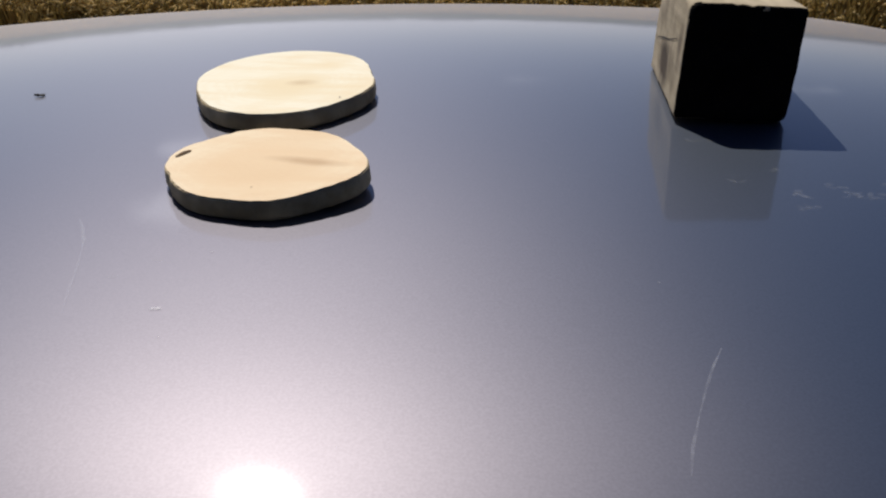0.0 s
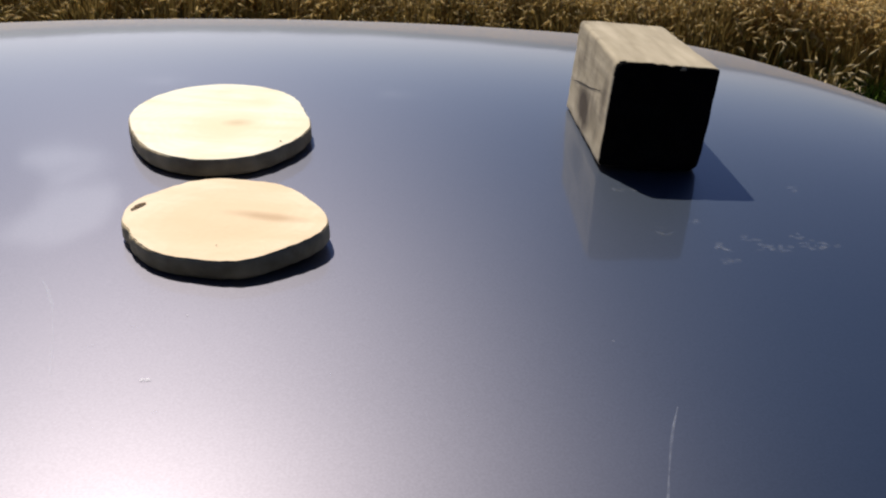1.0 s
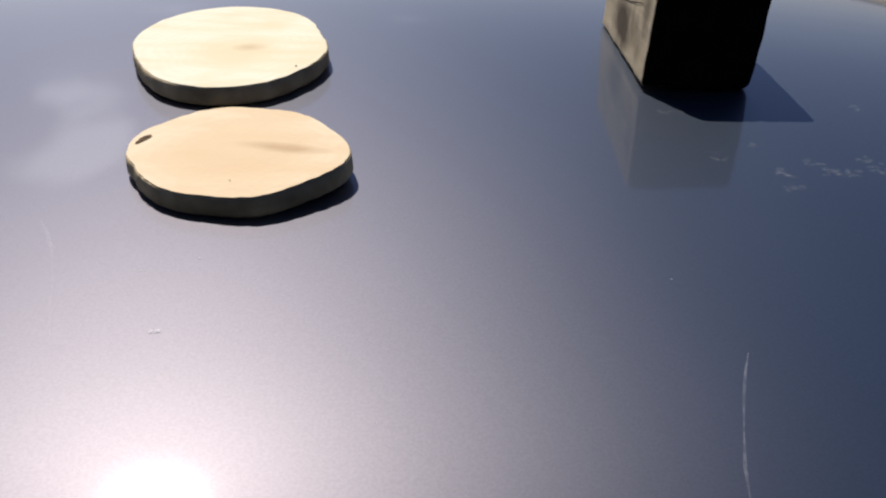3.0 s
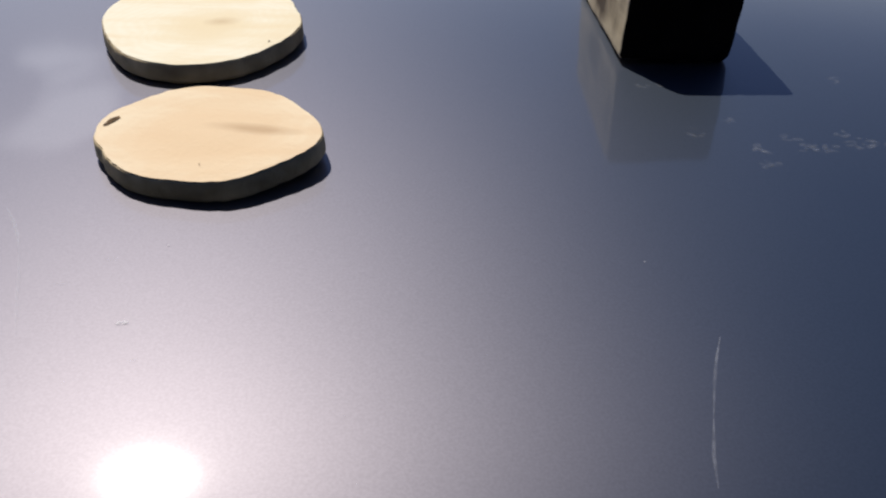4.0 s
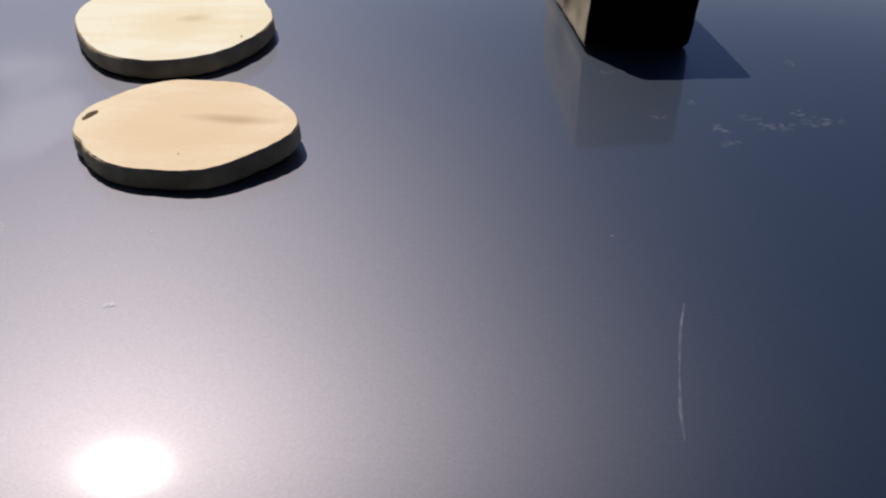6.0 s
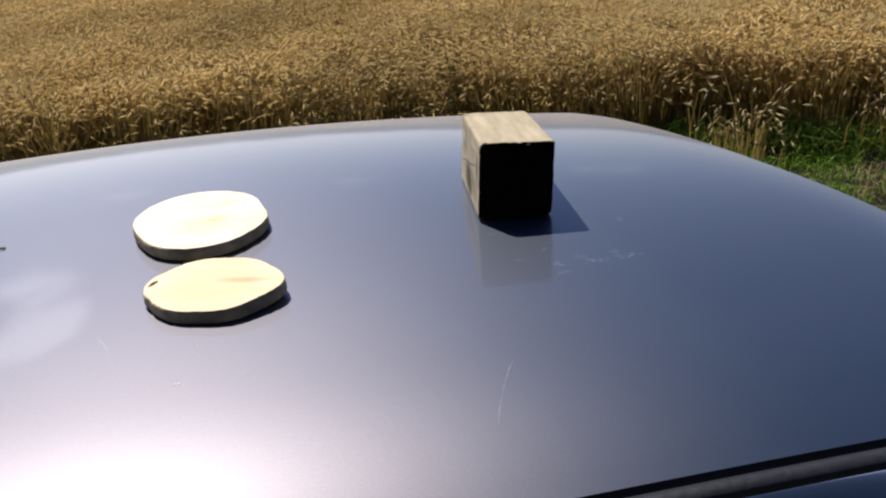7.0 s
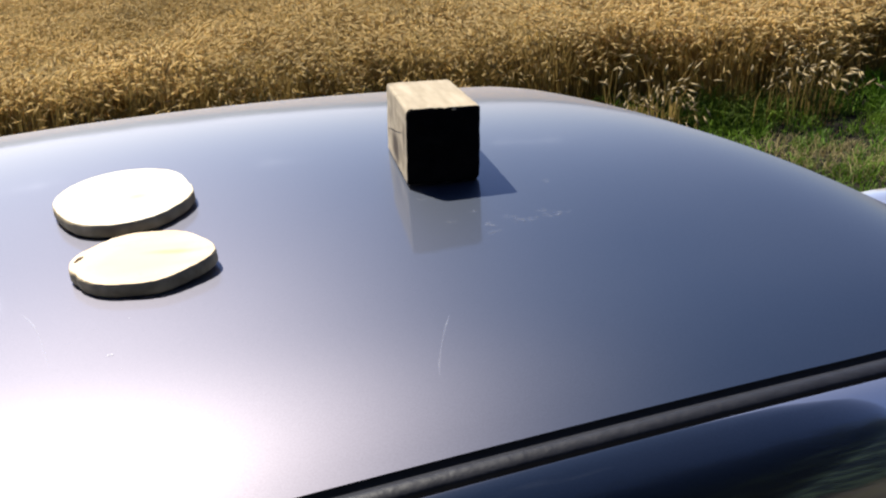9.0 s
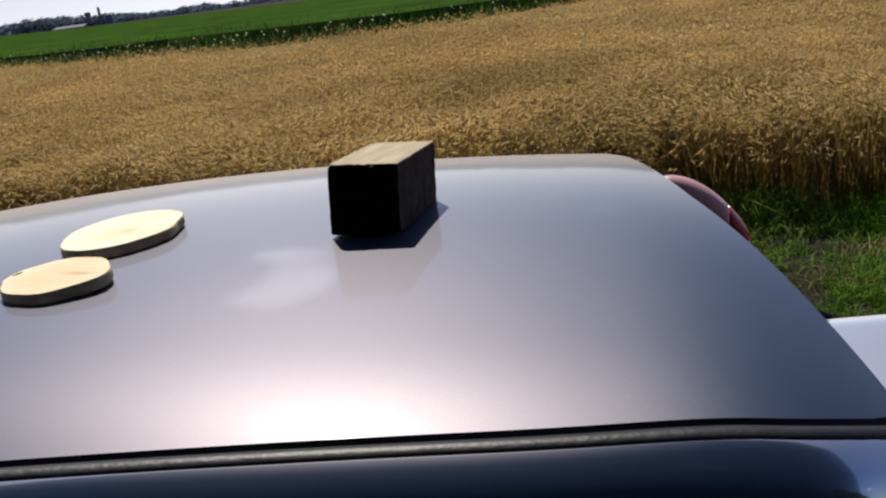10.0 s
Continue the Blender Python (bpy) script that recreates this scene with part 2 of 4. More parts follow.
def cut_wood(name, light, warm, dark, heart, streak):
    """The sawn face of a slice: cream sapwood, faint rings, a warmer heart and one brown streak."""
    m = bpy.data.materials.new(name)
    m.use_nodes = True
    t = m.node_tree
    p = t.nodes["Principled BSDF"]
    p.inputs["Roughness"].default_value = 0.75
    p.inputs["Specular IOR Level"].default_value = 0.25
    co = t.nodes.new("ShaderNodeTexCoord")
    sep = t.nodes.new("ShaderNodeSeparateXYZ")
    link(t, co, "Object", sep, "Vector")
    wob = t.nodes.new("ShaderNodeTexNoise")
    wob.inputs["Scale"].default_value = 22.0
    wob.inputs["Detail"].default_value = 5
    link(t, co, "Object", wob, "Vector")

    def blob(x, y, rx, ry, turn, edge=0.35):
        c, s = math.cos(turn), math.sin(turn)
        dx = math_node(t, "SUBTRACT", sep.outputs["X"], x)
        dy = math_node(t, "SUBTRACT", sep.outputs["Y"], y)
        a = math_node(t, "ADD", math_node(t, "MULTIPLY", dx, c / rx), math_node(t, "MULTIPLY", dy, s / rx))
        b = math_node(t, "ADD", math_node(t, "MULTIPLY", dx, -s / ry), math_node(t, "MULTIPLY", dy, c / ry))
        d = math_node(t, "SQRT", math_node(t, "ADD", math_node(t, "MULTIPLY", a, a), math_node(t, "MULTIPLY", b, b)))
        d = math_node(t, "ADD", d, math_node(t, "MULTIPLY", math_node(t, "SUBTRACT", wob.outputs["Fac"], 0.5), 1.6))
        mr = t.nodes.new("ShaderNodeMapRange")
        mr.inputs["From Min"].default_value = 1 - edge
        mr.inputs["From Max"].default_value = 1 + edge
        mr.inputs["To Min"].default_value = 1.0
        mr.inputs["To Max"].default_value = 0.0
        t.links.new(d, mr.inputs["Value"])
        return mr.outputs[0], d

    def mixed(a, b, fac):
        mx = t.nodes.new("ShaderNodeMix")
        mx.data_type = "RGBA"
        for key, v in (("A", a), ("B", b)):
            if isinstance(v, tuple):
                mx.inputs[key].default_value = (*v, 1)
            else:
                t.links.new(v, mx.inputs[key])
        t.links.new(fac, mx.inputs["Factor"])
        return mx.outputs["Result"]

    mask, dist = blob(*heart)
    rings = math_node(t, "SINE", math_node(t, "MULTIPLY", dist, 26.0))
    ring_fac = math_node(t, "MULTIPLY", math_node(t, "ADD", rings, 1.0), 0.10)
    col = mixed(light, warm, ring_fac)
    col = mixed(col, warm, math_node(t, "MULTIPLY", mask, 0.8))
    patch = t.nodes.new("ShaderNodeMapRange")
    patch.inputs["From Min"].default_value = 0.5
    patch.inputs["From Max"].default_value = 0.75
    link(t, wob, "Fac", patch, "Value")
    col = mixed(col, warm, math_node(t, "MULTIPLY", patch.outputs[0], 0.8))
    band = t.nodes.new("ShaderNodeTexNoise")
    band.inputs["Scale"].default_value = 1.0
    band.inputs["Detail"].default_value = 4
    stretch = t.nodes.new("ShaderNodeMapping")
    stretch.inputs["Rotation"].default_value = (0, 0, 1.0)
    stretch.inputs["Scale"].default_value = (18, 70, 18)
    link(t, co, "Object", stretch, "Vector")
    link(t, stretch, "Vector", band, "Vector")
    streaks = t.nodes.new("ShaderNodeMapRange")
    streaks.inputs["From Min"].default_value = 0.48
    streaks.inputs["From Max"].default_value = 0.7
    link(t, band, "Fac", streaks, "Value")
    col = mixed(col, warm, math_node(t, "MULTIPLY", streaks.outputs[0], 0.7))
    streak_mask, _ = blob(*streak)
    col = mixed(col, dark, math_node(t, "MULTIPLY", streak_mask, 0.5))
    t.links.new(col, p.inputs["Base Color"])
    saw = t.nodes.new("ShaderNodeTexNoise")
    saw.inputs["Scale"].default_value = 400.0
    link(t, co, "Object", saw, "Vector")
    b = t.nodes.new("ShaderNodeBump")
    b.inputs["Strength"].default_value = 0.15
    b.inputs["Distance"].default_value = 0.002
    link(t, saw, "Fac", b, "Height")
    link(t, b, "Normal", p, "Normal")
    return m


def weathered_timber(name, light, grey, dark):
    """Sawn post: grain along its length, grey weathering, a dark mould stain and the odd check on one flank."""
    m = bpy.data.materials.new(name)
    m.use_nodes = True
    t = m.node_tree
    p = t.nodes["Principled BSDF"]
    p.inputs["Roughness"].default_value = 0.85
    p.inputs["Specular IOR Level"].default_value = 0.2
    co = t.nodes.new("ShaderNodeTexCoord")
    mp = t.nodes.new("ShaderNodeMapping")
    mp.inputs["Scale"].default_value = (95, 12, 95)
    link(t, co, "Object", mp, "Vector")
    grain = t.nodes.new("ShaderNodeTexNoise")
    grain.inputs["Scale"].default_value = 1.0
    grain.inputs["Detail"].default_value = 6
    link(t, mp, "Vector", grain, "Vector")
    blotch = t.nodes.new("ShaderNodeTexNoise")
    blotch.inputs["Scale"].default_value = 28.0
    blotch.inputs["Detail"].default_value = 6
    link(t, co, "Object", blotch, "Vector")
    ramp = t.nodes.new("ShaderNodeValToRGB")
    ramp.color_ramp.elements[0].position, ramp.color_ramp.elements[0].color = 0.3, (*grey, 1)
    ramp.color_ramp.elements[1].position, ramp.color_ramp.elements[1].color = 0.7, (*light, 1)
    link(t, grain, "Fac", ramp, "Fac")
    sep = t.nodes.new("ShaderNodeSeparateXYZ")
    link(t, co, "Object", sep, "Vector")

    def spot(y, z, ry, rz, low, high):
        a = math_node(t, "DIVIDE", math_node(t, "SUBTRACT", sep.outputs["Y"], y), ry)
        b = math_node(t, "DIVIDE", math_node(t, "SUBTRACT", sep.outputs["Z"], z), rz)
        d = math_node(t, "SQRT", math_node(t, "ADD", math_node(t, "MULTIPLY", a, a), math_node(t, "MULTIPLY", b, b)))
        d = math_node(t, "ADD", d, math_node(t, "MULTIPLY", math_node(t, "SUBTRACT", blotch.outputs["Fac"], 0.5), 2.4))
        mr = t.nodes.new("ShaderNodeMapRange")
        mr.inputs["From Min"].default_value = low
        mr.inputs["From Max"].default_value = high
        mr.inputs["To Min"].default_value = 1.0
        mr.inputs["To Max"].default_value = 0.0
        t.links.new(d, mr.inputs["Value"])
        return mr.outputs[0]

    flank = math_node(t, "LESS_THAN", math_node(t, "ADD", sep.outputs["X"], 0.0), 0.004)
    stain = math_node(t, "MAXIMUM", spot(0.085, 0.019, 0.030, 0.015, 0.4, 1.5), math_node(t, "MULTIPLY", spot(0.020, 0.040, 0.010, 0.014, 0.2, 1.3), 0.7))
    stain = math_node(t, "MULTIPLY", math_node(t, "MULTIPLY", stain, flank), 0.95)
    speck = t.nodes.new("ShaderNodeMapRange")
    speck.inputs["From Min"].default_value = 0.52
    speck.inputs["From Max"].default_value = 0.75
    speck.inputs["To Max"].default_value = 0.5
    link(t, blotch, "Fac", speck, "Value")
    mx = t.nodes.new("ShaderNodeMix")
    mx.data_type = "RGBA"
    mx.inputs["B"].default_value = (*dark, 1)
    link(t, ramp, "Color", mx, "A")
    t.links.new(math_node(t, "MAXIMUM", stain, math_node(t, "MULTIPLY", speck.outputs[0], math_node(t, "ADD", math_node(t, "MULTIPLY", flank, 0.9), 0.25))), mx.inputs["Factor"])
    link(t, mx, "Result", p, "Base Color")
    b = t.nodes.new("ShaderNodeBump")
    b.inputs["Strength"].default_value = 0.35
    b.inputs["Distance"].default_value = 0.003
    link(t, grain, "Fac", b, "Height")
    link(t, b, "Normal", p, "Normal")
    return m


FLAKE_ROUGH = 0.49
PAINT = car_paint("silver_blue_metallic_paint", (0.134, 0.117, 0.126), (0.058, 0.098, 0.165))
TRIM_BLACK = material("black_rubber", (0.012, 0.012, 0.014), rough=0.6, vary=0.2, scale=60, bump=0.1)
RUBBER = material("dull_rubber", (0.022, 0.022, 0.022), rough=0.9, vary=0.3, scale=60, bump=0.1, spec=0.15)
TRIM_GREY = material("weathered_grey_plastic", (0.013, 0.013, 0.015), rough=0.48, vary=0.25, scale=70, bump=0.08, bump_scale=160, spec=0.38)
TRIM_END = material("pale_worn_plastic", (0.55, 0.55, 0.55), rough=0.4, vary=0.1, scale=60)
GLASS_DARK = material("tinted_glass", (0.01, 0.012, 0.014), rough=0.05, spec=0.4)
LAMP_TIP = material("deep_red_lens", (0.42, 0.012, 0.018), rough=0.3, coat=1.0, coat_rough=0.2, vary=0.1, scale=30)
# lamp red paled to pink, the sky's sheen mixed into the colour
LAMP_SHEEN = material("sky_sheen_lamp_plastic", (0.62, 0.31, 0.30), rough=0.4, coat=1.0, coat_rough=0.25, vary=0.15, scale=30)
TYRE = material("tyre_rubber", (0.02, 0.02, 0.02), rough=0.8, vary=0.2)
METAL = material("wheel_metal", (0.5, 0.5, 0.52), rough=0.35, metal=1.0, vary=0.05)
SOIL = material("grassy_soil", (0.024, 0.021, 0.016), rough=0.95, vary=0.45, scale=2.5, bump=0.6, bump_scale=25, other=(0.036, 0.034, 0.02), spec=0.05)
GRASS = material("grass_blade", (0.085, 0.21, 0.010), rough=0.6, vary=0.4, scale=1.8, island_random=0.45, through_light=0.25, other=(0.14, 0.22, 0.025), spec=0.12)
GRASS_DRY = material("dry_grass_blade", (0.34, 0.28, 0.13), rough=0.7, vary=0.3, scale=2, island_random=0.35, through_light=0.2, spec=0.1)
STRAW = material("wheat_straw", (0.28, 0.195, 0.067), rough=0.6, vary=0.2, scale=0.8, island_random=0.2, through_light=0.42, spec=0.1)
EAR = material("wheat_ear", (0.70, 0.565, 0.315), rough=0.7, vary=0.2, scale=0.6, island_random=0.1, through_light=0.7, spec=0.1)
EAR_PALE = material("bleached_wheat_ear", (0.36, 0.28, 0.155), rough=0.8, vary=0.15, scale=2, island_random=0.3, through_light=0.1, spec=0.1)
WHEAT_BED = material("wheat_thicket", (0.46, 0.335, 0.15), rough=0.95, vary=0.25, scale=9, bump=0.3, bump_scale=22, other=(0.36, 0.265, 0.115), spec=0.0, through_light=0.5)
MAIZE = material("crop_leaf", (0.032, 0.076, 0.011), rough=0.6, vary=0.3, scale=0.6, island_random=0.3, through_light=0.25, spec=0.05)
CROP_BED = material("green_crop", (0.030, 0.066, 0.012), rough=0.95, vary=0.25, scale=0.5, bump=0.5, bump_scale=3, other=(0.036, 0.076, 0.014), spec=0.0)
WEED = material("weed_leaf", (0.10, 0.17, 0.035), rough=0.7, vary=0.3, scale=0.6, island_random=0.35, through_light=0.3, other=(0.20, 0.22, 0.08), spec=0.05)
BLOSSOM = material("pale_blossom", (0.62, 0.66, 0.48), rough=0.8, island_random=0.2, through_light=0.3)
# tree leaves shifted to blue-grey, the distance haze put into their colour
WOODS = material("haze_blue_tree_leaves", (0.11, 0.14, 0.18), rough=0.9, vary=0.15, scale=0.05, island_random=0.15, spec=0.0)
MIRRORED_LEAVES = material("unseen_row_leaves", (0.016, 0.026, 0.014), rough=0.9, vary=0.2, scale=0.6, island_random=0.3, spec=0.05)
CONCRETE = material("far_concrete", (0.17, 0.19, 0.22), rough=0.9, vary=0.12, scale=0.3)
SHED_ROOF = material("pale_sheet_roof", (0.15, 0.165, 0.18), rough=0.9, vary=0.1, scale=0.2)
DUST = faint("dried_water_mark", (0.75, 0.75, 0.76), 0.05, 220)
FLECK = faint("white_fleck", (0.85, 0.85, 0.85), 0.5, 700)
SCRATCH = faint("worn_scratch", (0.8, 0.82, 0.88), 0.14, 300, 0.4)
SCRATCH_BRIGHT = faint("bare_scratch", (0.8, 0.82, 0.88), 0.22, 300, 0.4)
SCRATCH_FAINT = faint("faint_scratch", (0.8, 0.82, 0.88), 0.13, 400, 0.4)
DARK_BIT = material("dark_dry_husk", (0.03, 0.025, 0.02), rough=0.9, vary=0.3, scale=300)
SLICE_WARM = cut_wood("peach_sawn_slice", (0.86, 0.71, 0.495), (0.79, 0.585, 0.365), (0.40, 0.24, 0.12),
                      (0.004, -0.004, 0.036, 0.034, 0.4), (0.025, 0.002, 0.017, 0.0035, -0.12, 0.7))
SLICE_CREAM = cut_wood("cream_sawn_slice", (0.86, 0.80, 0.63), (0.80, 0.67, 0.44), (0.50, 0.34, 0.17),
                       (0.012, -0.020, 0.026, 0.030, 0.2), (0.016, -0.012, 0.008, 0.006, 0.3, 0.8))
# bark colour lightened and warmed to stand for light bounced off the roof
BARK = material("slice_bark", (0.52, 0.42, 0.27), rough=0.9, vary=0.3, scale=50, bump=0.3, bump_scale=90, other=(0.30, 0.24, 0.155), spec=0.2)
KNOT = material("bark_pocket", (0.15, 0.09, 0.04), rough=0.95, vary=0.4, scale=200, bump=0.6, bump_scale=300)
TIMBER = weathered_timber("weathered_timber", (0.50, 0.42, 0.295), (0.345, 0.285, 0.19), (0.06, 0.042, 0.028))
# end grain near black: the shade on this face is put into its colour
SHADED_END = material("shade_black_end_grain", (0.007, 0.006, 0.0055), rough=0.95, vary=0.4, scale=60, bump=0.4, bump_scale=150, spec=0.08)
# right flank's brown deepened to carry the shade on that side
SHADED_FLANK = material("shade_dark_timber_flank", (0.06, 0.042, 0.034), rough=0.9, vary=0.4, scale=45, bump=0.4, bump_scale=120, spec=0.1)
CHECK = material("dark_check", (0.03, 0.022, 0.015), rough=1.0, vary=0.3, scale=200)


# ---- building blocks ----
def mesh_from(name, verts, faces, mat, smooth=False):
    me = bpy.data.meshes.new(name)
    me.from_pydata(verts, [], faces)
    me.materials.append(mat)
    if smooth:
        me.polygons.foreach_set("use_smooth", [True] * len(me.polygons))
    me.update()
    return me


def mesh_of_arrays(name, verts, faces, mat, smooth=False):
    """A large mesh from arrays: faces all with the same number of corners."""
    me = bpy.data.meshes.new(name)
    n, k = faces.shape
    me.vertices.add(len(verts))
    me.vertices.foreach_set("co", np.ascontiguousarray(verts, dtype=np.float32).ravel())
    me.loops.add(n * k)
    me.loops.foreach_set("vertex_index", np.ascontiguousarray(faces, dtype=np.int32).ravel())
    me.polygons.add(n)
    me.polygons.foreach_set("loop_start", np.arange(0, n * k, k, dtype=np.int32))
    me.materials.append(mat)
    me.update(calc_edges=True)
    if smooth:
        me.polygons.foreach_set("use_smooth", np.ones(n, dtype=bool))
    return me


def part(name, me, parent=None, label=""):
    ob = new(name, me)
    if parent is not None:
        ob.parent = parent
    if label:
        ob["label"] = label
    return ob


def from_bmesh(name, bm, mat, smooth=False):
    me = bpy.data.meshes.new(name)
    bm.to_mesh(me)
    bm.free()
    me.materials.append(mat)
    if smooth:
        me.polygons.foreach_set("use_smooth", [True] * len(me.polygons))
    return me


def spread(a, b, n):
    return [a + (b - a) * i / (n - 1) for i in range(n)]


def grid_mesh(name, us, vs, fn, mat, smooth=True):
    verts = [fn(u, v) for u in us for v in vs]
    k = len(vs)
    faces = [(i * k + j, (i + 1) * k + j, (i + 1) * k + j + 1, i * k + j + 1)
             for i in range(len(us) - 1) for j in range(k - 1)]
    return mesh_from(name, verts, faces, mat, smooth)


def swept(name, rings, mat, closed=False, smooth=True):
    """A skin through rings of points with equal counts; closed rings join end to start."""
    k = len(rings[0])
    verts = [p for ring in rings for p in ring]
    last = k if closed else k - 1
    faces = [(i * k + j, i * k + (j + 1) % k, (i + 1) * k + (j + 1) % k, (i + 1) * k + j)
             for i in range(len(rings) - 1) for j in range(last)]
    if closed:
        faces += [tuple(range(k - 1, -1, -1)), tuple(range((len(rings) - 1) * k, len(rings) * k))]
    return mesh_from(name, verts, faces, mat, smooth)


# the roof lies a few degrees off level, falling towards its right end and towards the near side
ROOF_FRAME = Matrix(((0.99803, 0.0, 0.06273, 0), (-0.00389, 0.99807, 0.06193, 0), (-0.06261, -0.06205, 0.99611, 1.42), (0, 0, 0, 1)))
CAR_FRAME = ROOF_FRAME @ pose(0, 0, 0, 0, 0, 10.0)

# ---- the car ----
ROOF_MID = 0.1695
ROOF_HALF = 0.5755
ROOF_REAR, ROOF_FRONT = 0.398, -1.20


def roof_z(u, v):
    """Height of the roof skin in the roof frame, u along the car, v across it."""
    d = v - ROOF_MID
    near, far = max(-d - 0.42, 0.0), max(d - 0.50, 0.0)
    g = max(u - 0.28, 0.0)
    # the near rear corner rolls down further than the far one
    corner = min(max(-d, 0.0) / 0.55, 1.0) ** 2
    return (0.0328 + 0.0470 * u - 0.0078 * d - 0.0316 * u * d - 0.0743 * u * u - 0.0910 * d * d
            + (0.0768 * u * u - 0.1184 * u) * (math.sqrt((d + 0.15) ** 2 + 0.0225) - d - 0.15) / 2
            - 2.448 * near ** 3 - 60.0 * far ** 4 - (1.94 + 2.86 * corner) * g ** 3)


def roof_half(u):
    """Half the roof's width, drawn in at its rounded rear corners."""
    return ROOF_HALF - 0.0902 * u - 0.25 * max(u - 0.20, 0.0) ** 2 - 2.6 * max(u - 0.375, 0.0) ** 2


def far_extra(u):
    """The far edge stands a touch further in than the near one."""
    return -0.10 * max(u - 0.20, 0.0) ** 2 - 0.0150


def rear_end(w):
    """Where the roof ends along the car, at w of its half width: bowed, with rounded corners."""
    return ROOF_REAR - 0.050 * max(w, 0.0) - 0.05 * max(w - 0.75, 0.0) ** 2 * 8 + 0.077 * max(-w, 0.0)


def on_roof(u, v, lift=0.0):
    return Vector((u, v, roof_z(u, v) + lift))


def roof_normal(u, v):
    h = 0.002
    return Vector(((roof_z(u - h, v) - roof_z(u + h, v)) / (2 * h), (roof_z(u, v - h) - roof_z(u, v + h)) / (2 * h), 1)).normalized()


car = tagged(new("car"), "silver-blue metallic parked car with a dusty scratched roof", "car")
car.matrix_world = CAR_FRAME

us = spread(ROOF_FRONT, ROOF_REAR, 120)
ws = spread(-1, 1, 90)
def roof_point(u, w):
    k = ROOF_FRONT + (rear_end(w) - ROOF_FRONT) * (u - ROOF_FRONT) / (ROOF_REAR - ROOF_FRONT)
    v = ROOF_MID + w * (roof_half(k) + (far_extra(k) if w > 0 else 0.0) * w * w)
    return (k, v, roof_z(k, v))


roof = part("roof", grid_mesh("roof", us, ws, roof_point, PAINT),
            car, "silver-blue metallic roof, dusty and lightly scratched")


def edge_strip(name, side, profile, mat, label="", start=ROOF_FRONT, end=9.0, past=0.0):
    """A strip along one long roof edge: a profile of (out, up) offsets swept along the car. side -1 is near, 1 far."""
    rings = []
    end = min(end, rear_end(side) + (past if side < 0 else 0.0))
    for u in spread(start, end, 110):
        # the far side rolls down at once, the near side carries an open channel
        wide, drop, edge = (0.35, -0.020, far_extra(u)) if side > 0 else (1.0, 0.0, 0.0)
        v = ROOF_MID + side * (roof_half(min(u, 0.47)) + edge)
        z = roof_z(min(u, 0.455), v) - 0.10 * max(u - 0.455, 0.0) + drop
        rings.append([(u, v + side * o * wide, z + h) for o, h in (profile if side > 0 else profile[::-1])])
    return part(name, swept(name, rings, mat), car, label)


for side in (-1, 1):
    edge_strip("drip_channel", side, [(0, 0), (0.002, -0.010), (0.026, -0.012), (0.0275, -0.003), (0.0279, -0.0006)], TRIM_BLACK)
    moulding = edge_strip("roof_moulding", side,
                          [(0.0042, -0.012), (0.0046, -0.004), (0.0058, -0.002), (0.0115, -0.0014), (0.0172, -0.0028), (0.0183, -0.0048), (0.0187, -0.012)],
                          TRIM_GREY, "weathered dark grey roof moulding", start=-0.235)
    edge_strip("roof_moulding", side,
               [(0.0060, -0.012), (0.0064, -0.006), (0.0085, -0.004), (0.0136, -0.003), (0.0180, -0.005), (0.0200, -0.008), (0.0204, -0.012)],
               TRIM_BLACK, "black front length of roof moulding", end=-0.262)
    end_v = ROOF_MID + side * (roof_half(-0.24) + 0.0132)
    bm = bmesh.new()
    bmesh.ops.create_cube(bm, size=1.0, matrix=Matrix.Translation((-0.243, end_v, roof_z(-0.24, end_v) - 0.0035)) @ Matrix.Diagonal((0.018, 0.013, 0.006, 1)))
    bmesh.ops.bevel(bm, geom=bm.edges[:], offset=0.002, segments=2, affect="EDGES")
    part("end_cap", from_bmesh("end_cap", bm, TRIM_END), moulding, "pale worn end cap")
    edge_strip("side_panel", side,
               [(0.0279, -0.0006), (0.0290, -0.0011), (0.034, -0.0048), (0.040, -0.0102), (0.047, -0.018), (0.054, -0.030),
                (0.060, -0.047), (0.065, -0.075), (0.069, -0.12), (0.074, -0.20)], PAINT, past=0.16)
    edge_strip("side_window", side, [(0.074, -0.20), (0.11, -0.30), (0.16, -0.40)], GLASS_DARK, past=0.16)
    edge_strip("door_panel", side, [(0.16, -0.40), (0.235, -0.43), (0.25, -0.60), (0.255, -0.85), (0.23, -1.10), (0.20, -1.16)], PAINT)

# the rear: a rubber seal along the roof's end, the sloping rear window, the boot lid below
def rear_skin(name, profile, mat, label="", widen=0.0):
    rings = []
    for out, down in profile:
        k = 1 + widen * out
        ring = []
        for w in spread(-1, 1, 30):
            u0, v0, z0 = roof_point(ROOF_REAR, w)
            ring.append((u0 + out, ROOF_MID + (v0 - ROOF_MID) * k, z0 - (0.012 if out > 0.03 else 0.0) + down))
        rings.append(ring)
    return part(name, swept(name, rings, mat), car, label)


rear_skin("window_seal", [(-0.001, -0.0012), (0.0015, -0.003), (0.003, -0.008), (0.004, -0.020)], RUBBER, "dull black rubber rear window seal")
rear_skin("rear_window", [(0.003, -0.020), (0.02, -0.080), (0.11, -0.220), (0.24, -0.320)], GLASS_DARK, widen=0.2)
LID_Z = -0.285
lid_rings = []
